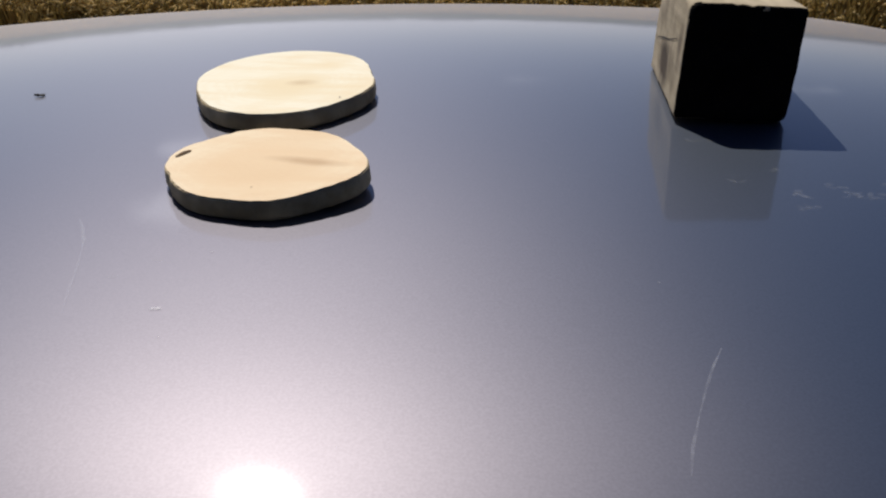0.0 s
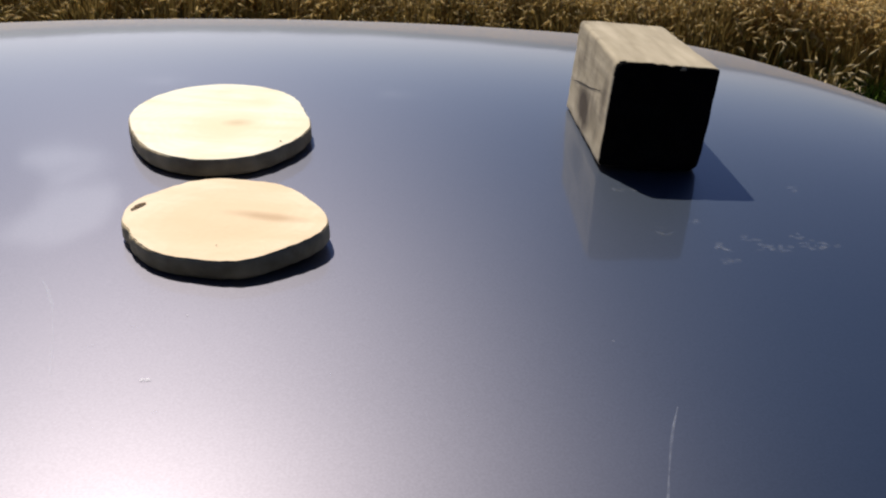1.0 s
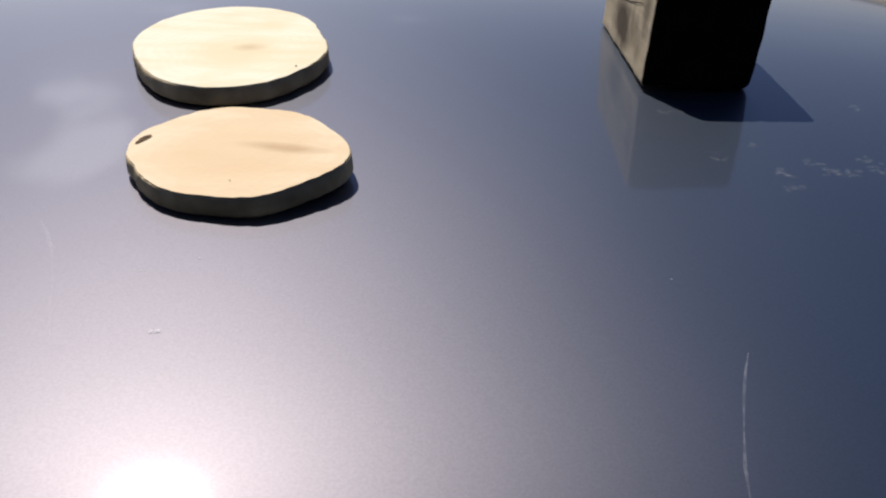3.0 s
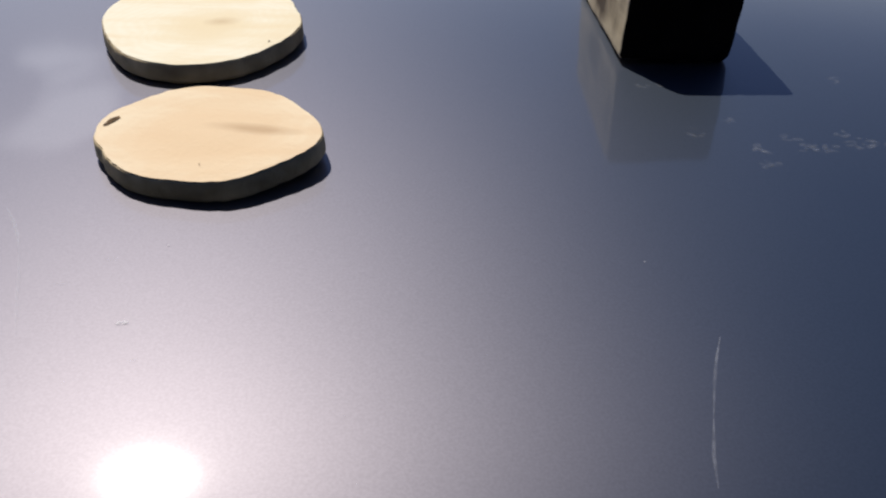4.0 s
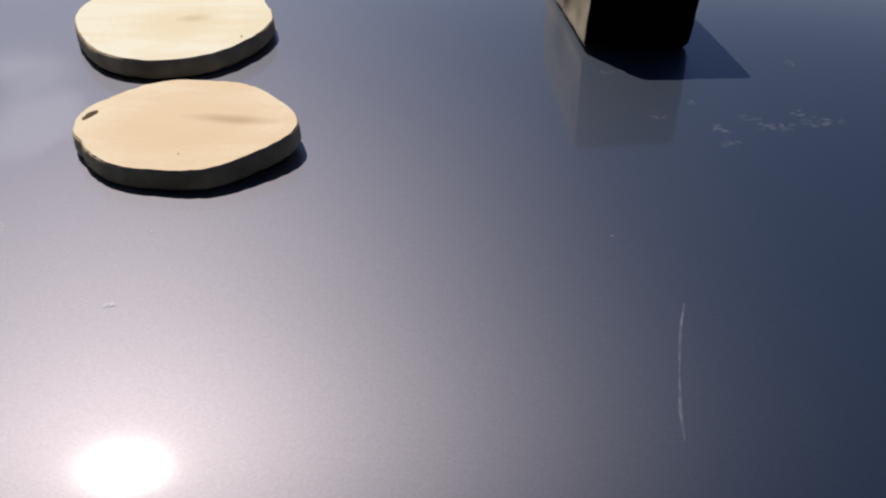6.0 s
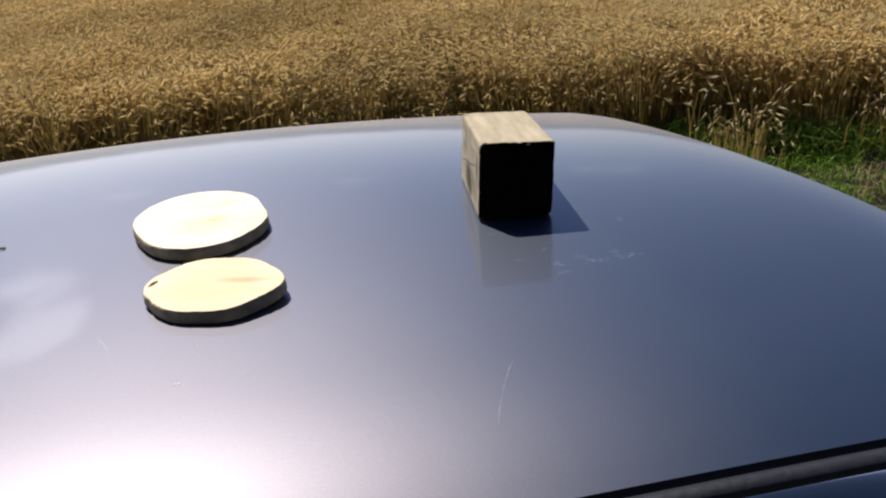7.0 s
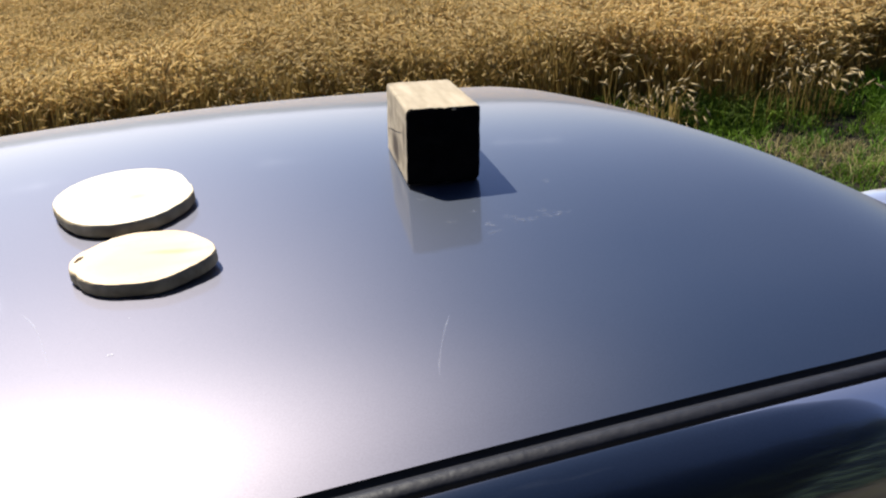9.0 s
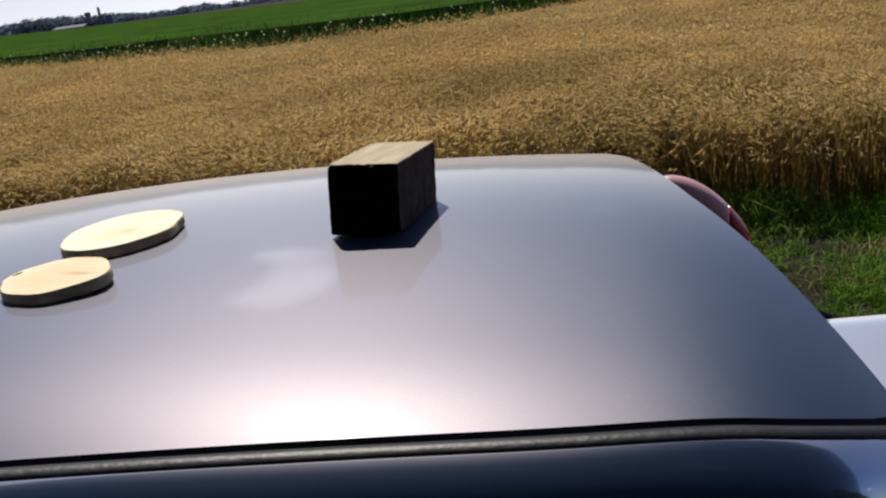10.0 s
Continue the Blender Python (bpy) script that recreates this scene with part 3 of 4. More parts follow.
for u in spread(0.70, 1.30, 14):
    ring = []
    for w in spread(-1, 1, 24):
        ring.append((u, ROOF_MID + w * 0.64, LID_Z - 0.02 * w * w + 0.13 * (min(max(abs(w), 0.3), 0.9) - 0.9) - 0.35 * max(abs(w) - 0.86, 0) ** 2 * 4 - 0.9 * max(u - 1.2, 0) ** 2 + 0.09 * (u - 0.9)))
    lid_rings.append(ring)
part("boot_lid", swept("boot_lid", lid_rings, PAINT), car, "silver-blue metallic boot lid")
for side in (-1, 1):
    # the pillar takes over from the side panel and runs down into the wing
    rings = []
    for u, top, out in ((0.38, None, 0.034), (0.44, None, 0.034), (0.52, -0.165, 0.06), (0.62, -0.27, 0.08), (0.74, -0.32, 0.10), (0.80, -0.37, 0.11), (1.0, -0.38, 0.11), (1.30, -0.40, 0.10)):
        edge = roof_half(min(u, 0.44))
        v = ROOF_MID + side * (edge + out)
        if top is None:
            top = roof_z(u, ROOF_MID + side * edge) - (0.055 if side > 0 else 0.008)
        low = min(top - 0.03, -0.15)
        rings.append([(u, v, top), (u, v + side * 0.012, top - 0.03), (u, v + side * 0.03, low - 0.02), (u, ROOF_MID + side * 0.80, -0.43), (u, ROOF_MID + side * 0.84, -0.85), (u, ROOF_MID + side * 0.80, -1.14)][::side])
    part("rear_wing", swept("rear_wing", rings, PAINT), car)
tail = [(1.30, ROOF_MID - 0.66, -0.40), (1.34, ROOF_MID - 0.75, -0.60), (1.36, ROOF_MID - 0.80, -0.9), (1.30, ROOF_MID - 0.76, -1.12)]
part("tail_panel", swept("tail_panel", [[(u, ROOF_MID + (v - ROOF_MID) * k, z) for u, v, z in tail] for k in spread(1, -1, 12)], PAINT), car)

# tall red lamp on the far rear pillar
lamp_rings = []
for s in spread(0, 1, 24):
    u = 0.424 + 0.157 * s
    z = -0.056 - 0.024 * s - 0.080 * s * s
    v = ROOF_MID + 0.556 + 0.010 * s
    swell = (math.sin(math.pi * min(max(s * 0.94 + 0.04, 0.0), 1.0))) ** 0.33
    lamp_rings.append([(u, v + 0.030 * swell * math.cos(a), z + 0.024 * swell * math.sin(a)) for a in (2 * math.pi * i / 14 for i in range(14))])
tail_lamp = part("tail_lamp", swept("tail_lamp", lamp_rings[:18], LAMP_SHEEN, closed=True), car, "tall red tail lamp, pale sky sheen put into its colour")
part("lens", swept("lens", lamp_rings[17:], LAMP_TIP, closed=True), tail_lamp, "deep red lens at the lamp's lower end")

# body below, closing the car down to its wheels
belly = [[(u, ROOF_MID - 0.80, z), (u, ROOF_MID + 0.80, z)] for u, z in ((-2.3, -1.05), (-2.2, -1.14), (1.2, -1.14), (1.34, -1.1))]
part("underbody", swept("underbody", belly, TRIM_BLACK), car)
screen = [[(u, ROOF_MID + w * half, z - 0.05 * w * w) for w in spread(-1, 1, 16)] for u, half, z in ((-1.20, 0.59, -0.035), (-1.45, 0.64, -0.22), (-1.75, 0.70, -0.43))]
part("windscreen", swept("windscreen", screen, GLASS_DARK), car)
bonnet = [[(u, ROOF_MID + w * half, z - 0.06 * w * w) for w in spread(-1, 1, 16)] for u, half, z in ((-1.75, 0.72, -0.43), (-2.2, 0.72, -0.50), (-2.55, 0.68, -0.60), (-2.62, 0.68, -0.78), (-2.6, 0.70, -1.1))]
part("bonnet", swept("bonnet", bonnet, PAINT), car)
for side in (-1, 1):
    rings = [[(u, ROOF_MID + side * (half + out), z) for out, z in ((0, top), (0.06, top - 0.06), (0.09, -0.8), (0.06, -1.1))][::side]
             for u, half, top in ((-1.20, 0.72, -0.42), (-1.75, 0.72, -0.48), (-2.2, 0.72, -0.56), (-2.58, 0.66, -0.68))]
    part("front_wing", swept("front_wing", rings, PAINT), car)

# wheels stand on the level ground
for u in (-1.95, 0.62):
    for side in (-1, 1):
        hub_at = CAR_FRAME @ Vector((u, ROOF_MID + side * 0.74, -1.1))
        turn = pose(0, 0, 0, 0, 0, 10.0)
        here = Matrix.Translation((hub_at.x, hub_at.y, 0.30)) @ turn
        tyre_rings = []
        for a in spread(0, 2 * math.pi, 33):
            tyre_rings.append([(math.cos(a) * r, w, math.sin(a) * r) for r, w in ((0.19, -0.085), (0.27, -0.095), (0.30, -0.07), (0.30, 0.07), (0.27, 0.095), (0.19, 0.085))])
        wheel = part("wheel", swept("wheel", tyre_rings, TYRE), car, "black tyre on a silver rim")
        wheel.matrix_parent_inverse = CAR_FRAME.inverted()
        wheel.matrix_basis = here
        disc = [[(math.cos(a) * r, side * w, math.sin(a) * r) for r, w in ((0.0, 0.045), (0.08, 0.06), (0.16, 0.045), (0.195, 0.08))] for a in spread(0, 2 * math.pi, 25)]
        part("rim", swept("rim", disc, METAL), wheel)


# scratches and dried marks on the paint
def ribbon(name, points, width, mat, label=""):
    """A thin mark that follows the roof through a few points, tapering at its ends."""
    pts = [Vector((u, v, 0)) for u, v in points]
    fine = []
    for i in range(len(pts) - 1):
        for s in range(6):
            fine.append(pts[i].lerp(pts[i + 1], s / 6))
    fine.append(pts[-1])
    rings = []
    for i, q in enumerate(fine):
        a, b = fine[max(i - 1, 0)], fine[min(i + 1, len(fine) - 1)]
        side = Vector((-(b - a).y, (b - a).x, 0)).normalized()
        wdt = width * (0.25 + 0.75 * math.sin(math.pi * min(max(i / (len(fine) - 1), 0.03), 0.97)))
        rings.append([tuple(on_roof(*(q + side * wdt * 0.5 * k).xy, 0.0004)) for k in (1, -1)])
    return part(name, swept(name, rings, mat), roof, label)


ribbon("scratch", [(-0.0200, -0.274), (-0.0262, -0.287), (-0.0315, -0.300), (-0.0372, -0.3155)], 0.0011, SCRATCH, "bright curved scratch")
ribbon("scratch", [(-0.0372, -0.3155), (-0.0425, -0.331), (-0.0455, -0.344)], 0.0012, SCRATCH_FAINT, "faint end of a scratch")
ribbon("scratch", [(-0.3130, -0.1615), (-0.3065, -0.174), (-0.3010, -0.187), (-0.2975, -0.198)], 0.0017, SCRATCH_BRIGHT, "bright curved scratch")
ribbon("scratch", [(-0.2975, -0.198), (-0.2920, -0.218), (-0.2868, -0.240), (-0.2820, -0.2577)], 0.0012, SCRATCH_FAINT, "faint end of a scratch")


def fleck(name, u, v, rx, ry, mat, label="", turn=0.0, n=11, seed=0):
    """A small irregular deposit lying on the paint."""
    rnd = random.Random(seed)
    pts = []
    for i in range(n):
        a = 2 * math.pi * i / n
        r = rnd.uniform(0.75, 1.1)
        x, y = rx * r * math.cos(a), ry * r * math.sin(a)
        pts.append(tuple(on_roof(u + x * math.cos(turn) - y * math.sin(turn), v + x * math.sin(turn) + y * math.cos(turn), 0.0004)))
    pts.append(tuple(on_roof(u, v, 0.0006)))
    return part(name, mesh_from(name, pts, [(i, (i + 1) % n, n) for i in range(n)], mat), roof, label)


fleck("white_fleck", -0.245, -0.2532, 0.0028, 0.0012, FLECK, "small white fleck", seed=1)
fleck("white_fleck", -0.035, -0.2237, 0.0006, 0.0005, FLECK, seed=2)
fleck("water_mark", -0.2374, -0.2755, 0.0024, 0.0011, DUST, seed=3)
fleck("white_fleck", -0.2358, -0.2001, 0.0006, 0.0005, FLECK, seed=4)
fleck("water_mark", -0.2573, -0.2096, 0.0034, 0.0016, DUST, seed=5)
fleck("water_mark", -0.2732, -0.2258, 0.0036, 0.0016, DUST, seed=6)
marks = random.Random(7)


def dried_drop(u, v, spread_u, spread_v, count, seed):
    """A dried splash: a cluster of pale broken rims."""
    rnd = random.Random(seed)
    for i in range(count):
        fleck("water_mark", u + rnd.gauss(0, spread_u), v + rnd.gauss(0, spread_v), rnd.uniform(0.0014, 0.0045), rnd.uniform(0.0009, 0.0022), DUST, turn=rnd.uniform(0, 3), seed=seed * 40 + i)


# a trail of dried drops beside the block
for i, (u, v, n) in enumerate(((0.029, -0.1025, 6), (0.020, -0.037, 4), (0.058, -0.087, 3), (0.058, -0.121, 7), (0.057, -0.141, 6), (0.077, -0.111, 4), (0.086, -0.119, 8),
                               (0.0945, -0.122, 7), (0.113, -0.104, 4), (0.1165, -0.116, 8), (0.129, -0.1135, 6), (0.1435, -0.026, 6))):
    dried_drop(u, v, 0.0034, 0.0026, n, 10 + i)
for i in range(60):
    fleck("dust_fleck", marks.uniform(-0.55, 0.25), marks.uniform(-0.36, 0.25), marks.uniform(0.0004, 0.0011), marks.uniform(0.0004, 0.0009), DUST, turn=marks.uniform(0, 3), seed=100 + i)


# ---- wood on the roof ----
def seat(x, y):
    """Frame of a thing resting on the roof at x, y of the roof frame, tilted with the skin."""
    c, s = math.cos(radians(10)), math.sin(radians(10))
    u, v = x * c + y * s, -x * s + y * c
    n = roof_normal(u, v)
    n = pose(0, 0, 0, 0, 0, 10.0).to_3x3() @ n
    xa = Vector((1, 0, -n.x / n.z)).normalized()
    ya = n.cross(xa)
    m = Matrix((xa, ya, n)).transposed().to_4x4()
    return ROOF_FRAME @ Matrix.Translation((x, y, roof_z(u, v))) @ m


def wood_slice(x, y, tip, size, lobes, thick, face_mat, label, knots):
    """A slice of a branch: sawn top, rough bark round its rim, dark bark pockets."""
    thing = tagged(new("wood_slice"), label, "wood slice", "wood slices on the roof")
    thing.matrix_world = seat(x, y) @ pose(0, 0, 0, tip[0], tip[1], 0)
    n = 160
    rnd = random.Random(int(1000 * size))

    def radius(a):
        return size + sum(c * math.cos(k * a) + h * math.sin(k * a) for k, c, h in lobes)

    jag = [rnd.gauss(0, 1) for _ in range(n)]
    jag = [(jag[i - 1] + 2 * jag[i] + jag[(i + 1) % n]) / 4 for i in range(n)]
    lift = 0.0015
    rims = []
    for z, k in ((lift, -0.0022), (lift + 0.0015, -0.0004), (thick * 0.35, 0.0006), (thick * 0.7, 0.0004), (thick - 0.0008, 0.0), (thick, -0.0006)):
        rims.append([((radius(2 * math.pi * i / n) + k + jag[i] * 0.0004) * math.cos(2 * math.pi * i / n),
                      (radius(2 * math.pi * i / n) + k + jag[i] * 0.0004) * math.sin(2 * math.pi * i / n), z) for i in range(n)])
    rims = [r + r[:1] for r in rims]
    part("bark", swept("bark", rims + [[(p[0] * 0.99, p[1] * 0.99, thick - 0.002) for p in rims[-1]]], BARK), thing, "rough pale grey-beige bark rim")
    top = [(p[0] * 0.999, p[1] * 0.999, thick + 0.0003) for p in rims[-1]]
    rings = [[(p[0] * k, p[1] * k, thick + 0.0003 + 0.0002 * math.sin(9 * k)) for p in top] for k in (1.0, 0.8, 0.6, 0.4, 0.2, 0.0)]
    foot = [[(p[0] * 0.985, p[1] * 0.985, lift) for p in rims[0]], [(0, 0, lift) for p in rims[0]]]
    part("sawn_face", swept("sawn_face", rings, face_mat), thing)
    part("underside", swept("underside", foot, face_mat), thing)
    for kx, ky, a, b, ang in knots:
        m = 12
        pts = [(kx + a * rnd.uniform(0.6, 1.2) * math.cos(t) * math.cos(ang) - b * math.sin(t) * math.sin(ang) * rnd.uniform(0.6, 1.2),
                ky + a * math.cos(t) * math.sin(ang) + b * rnd.uniform(0.6, 1.2) * math.sin(t) * math.cos(ang), thick + 0.0009) for t in (2 * math.pi * i / m for i in range(m))]
        pts.append((kx, ky, thick + 0.0006))
        part("bark_pocket", mesh_from("bark_pocket", pts, [(i, (i + 1) % m, m) for i in range(m)], KNOT), thing, "dark bark pocket")
    return thing


wood_slice(-0.2044, -0.1513, (3.72, -0.90), 0.0523,
           ((2, 0.00335, -0.00225), (3, 0.00029, 0.00025), (4, 0.00097, -0.00023), (5, 0.00023, -0.00015), (6, 0.00099, -0.00032)),
           0.0134, SLICE_WARM, "pale peach wood slice with bark rim on the car roof", ((-0.0508, 0.0060, 0.0056, 0.0019, 1.15), (0.006, -0.034, 0.0005, 0.0004, 0)))
wood_slice(-0.2618, 0.0306, (0.76, 0.58), 0.0775,
           ((2, -0.01167, -0.00865), (3, -0.00047, 0.00011), (4, 0.00134, 0.00089), (5, 0.00008, -0.00058), (6, 0.00033, -0.00029)),
           0.0133, SLICE_CREAM, "long oval cream wood slice with bark rim on the roof", ((0.0565, -0.0485, 0.0007, 0.0011, 0),))


def timber():
    """A square sawn post end, edges worn and chipped, with a check across one flank."""
    thing = tagged(new("timber_block"), "weathered grey-tan square timber block lying on the car roof", "timber block")
    thing.matrix_world = ROOF_FRAME @ pose(0.0132, 0.0015, 0.0358, -0.29, 0.68, 4.85)
    w, l, h = 0.0735, 0.1633, 0.0744
    size3 = Vector((w, l, h))
    bm = bmesh.new()
    bmesh.ops.create_cube(bm, size=1.0)
    bmesh.ops.subdivide_edges(bm, edges=bm.edges[:], cuts=34, use_grid_fill=True)
    for v in bm.verts:
        q = Vector([size3[i] * (0.5 + 0.5 * math.sin(math.pi * v.co[i])) for i in range(3)])
        # the upper left and lower right corners of the front end are worn rounder
        worn = 0.0035 * math.exp(-(q - Vector((0, 0, h))).length_squared / 0.012 ** 2) + 0.0045 * math.exp(-(q - Vector((w, 0, 0))).length_squared / 0.012 ** 2)
        r = 0.0030 + worn + 0.0012 * noise.noise(q * 40)
        inner = Vector([min(max(q[i], r), size3[i] - r) for i in range(3)])
        out = q - inner
        if out.length > 1e-7:
            q = inner + out.normalized() * r
        # chips along the upper front arris
        chip = math.exp(-((h - q.z) ** 2 + q.y ** 2) / 0.005 ** 2) * max(noise.noise(Vector((q.x * 120, 3, 0))) - 0.1, 0)
        q += Vector((0, 0.5, -1)) * 0.004 * chip
        q += out.normalized() * (noise.noise(q * 70) * 0.0005 + noise.noise(q * 220) * 0.00025)
        # both ends are sawn a little out of square
        q.y += q.x * (0.094 + 0.096 * q.y / l)
        v.co = q
    body = part("post", from_bmesh("post", bm, TIMBER, True), thing)
    body.data.materials.append(SHADED_END)
    body.data.materials.append(SHADED_FLANK)
    # front end and right flank take the colours darkened for shade
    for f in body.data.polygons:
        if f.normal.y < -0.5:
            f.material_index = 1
        elif f.normal.x > 0.6:
            f.material_index = 2
    check_pts = [(-0.0004, y, z) for y, z in ((0.147, 0.027), (0.126, 0.031), (0.104, 0.0341), (0.073, 0.0381), (0.033, 0.0455))]
    rings = [[(x, y, z + k * 0.00045 * (0.3 + math.sin(math.pi * (i + 0.3) / 5))) for k in (-1, 1)] for i, (x, y, z) in enumerate(check_pts)]
    part("check", swept("check", rings, CHECK), thing, "dark drying check")
    bm = bmesh.new()
    bmesh.ops.create_icosphere(bm, subdivisions=2, radius=1.0)
    for v in bm.verts:
        v.co = Vector((0.046 + v.co.x * 0.0042, 0.0070 + v.co.y * 0.003, h - 0.0028 + v.co.z * 0.0022)) + v.co * noise.noise(v.co * 3) * 0.001
    part("splinter", from_bmesh("splinter", bm, TIMBER), thing, "pale splinter on the sawn edge")


timber()

# a dead fly on the paint
husk = tagged(new("dead_fly"), "small dark dead fly lying on the car roof", "insect")
husk.matrix_world = CAR_FRAME @ Matrix.Translation(on_roof(-0.455, 0.107, 0.0)) @ Matrix.Scale(0.7, 4)
for name, x, y, z, rx, ry, rz in (("thorax", 0, 0, 0.0022, 0.003, 0.0018, 0.0016), ("tail", 0.0045, 0.0006, 0.002, 0.0035, 0.0014, 0.0013), ("head", -0.0036, 0.0004, 0.0022, 0.0012, 0.0012, 0.0012)):
    bm = bmesh.new()
    bmesh.ops.create_icosphere(bm, subdivisions=2, radius=1.0, matrix=Matrix.Translation((x, y, z)) @ Matrix.Diagonal((rx, ry, rz, 1)))
    part(name, from_bmesh(name, bm, DARK_BIT, True), husk)
for k in (-1, 1):
    part("wing", mesh_from("wing", [(0, 0, 0.0032), (0.006, k * 0.0045, 0.003), (0.009, k * 0.003, 0.0026), (0.004, k * 0.0004, 0.003)], [(0, 1, 2, 3)], DARK_BIT), husk)

# ---- ground, verge and fields ----
rng = np.random.default_rng(5)


def edge_y(x):
    """Where the wheat begins."""
    return 4.80 + 0.09 * x + 0.10 * np.sin(1.7 * x) + 0.07 * np.sin(4.1 * x + 1)


ground_x = [-2600, -900, -300, -100, -40, -15, -8, -4] + spread(-3, 7, 41) + [10, 20, 50, 120, 400, 1000, 2600]
ground_y = [-2600, -900, -300, -60, -20, -8, -4] + spread(-3, 6, 37) + [8, 14, 30, 60, 150, 500, 1200, 2600]
tagged(new("ground", grid_mesh("ground", ground_x, ground_y,
                               lambda x, y: (x, y, 0.03 * noise.noise(Vector((x, y, 0)) * 0.9) if abs(x) < 12 and -3 < y < 7 else 0.0), SOIL)),
       "grassy verge soil", kind="structure")


def blades(name, n, place, height, width, lean, mat, bend=0.35):
    """Grass or straw blades as bent tapering strips."""
    x, y, h = place(n)
    a = rng.uniform(0, 2 * np.pi, n)
    f = rng.uniform(0, 2 * np.pi, n)
    hh = h * height * rng.uniform(0.55, 1.25, n)
    ln = lean * rng.uniform(0.2, 1.6, n)
    w = width * rng.uniform(0.7, 1.4, n)
    side = np.c_[np.cos(f), np.sin(f), 0 * f] * w[:, None] * 0.5
    d = np.c_[np.cos(a), np.sin(a), 0 * a]
    base = np.c_[x, y, 0 * x]
    up = np.array([0, 0, 1.0])
    mid = base + up * (hh * 0.55)[:, None] + d * (hh * ln * 0.35)[:, None]
    tip = base + up * (hh * (1 - bend * ln))[:, None] + d * (hh * ln)[:, None]
    v = np.stack([base - side, base + side, mid + side * 0.8, mid - side * 0.8, tip + side * 0.1, tip - side * 0.1], 1).reshape(-1, 3)
    k = np.arange(n)[:, None] * 6
    faces = np.concatenate([k + np.array([0, 1, 2, 3]), k + np.array([3, 2, 4, 5])])
    return mesh_of_arrays(name, v, faces, mat)


def verge(n):
    x = rng.uniform(-3.5, 6.5, n)
    y = rng.uniform(1.1, 5.6, n)
    keep = y < edge_y(x) + 0.25
    x, y = x[keep], y[keep]
    return x, y


def green_place(n):
    cx, cy = verge(int(n / 40))
    k = 26
    x = np.repeat(cx, k) + rng.normal(0, 0.045, len(cx) * k)
    y = np.repeat(cy, k) + rng.normal(0, 0.045, len(cx) * k)
    tuft = np.sin(3.1 * x + 1) * np.sin(2.7 * y) + 0.6 * np.sin(7 * x + 2 * y)
    near = np.exp(-((edge_y(x) - y) / 0.4) ** 2)
    return x, y, np.repeat(rng.uniform(0.35, 1.1, len(cx)), k) * (0.75 + 0.3 * tuft + 1.3 * near).clip(0.15, 2)


def blades_any(name, n, place, *rest, **kw):
    x, y, h = place(n)
    return blades(name, len(x), lambda k: (x, y, h), *rest, **kw)


tagged(new("green_grass", blades_any("green_grass", 145000, green_place, 0.15, 0.006, 0.95, GRASS)), "green verge grass, uneven and trodden", kind="stuff")


def dry_place(n):
    x, y = verge(int(n * 6))
    dry = np.zeros(len(x), bool)
    for cx, cy, rad in ((2.45, 4.0, 0.34), (2.75, 3.7, 0.4), (0.92, 3.75, 0.26), (0.78, 4.85, 0.14), (1.08, 4.2, 0.2), (1.5, 3.6, 0.3), (3.4, 4.2, 0.4)):
        dry |= np.hypot(x - cx, y - cy) < rad * rng.uniform(0.3, 1.15, len(x))
    x, y = x[dry][:n], y[dry][:n]
    return x, y, np.full(len(x), 0.9)


tagged(new("dry_grass", blades_any("dry_grass", 11000, dry_place, 0.11, 0.005, 0.9, GRASS_DRY)), "straw-coloured dry cut grass", kind="stuff")


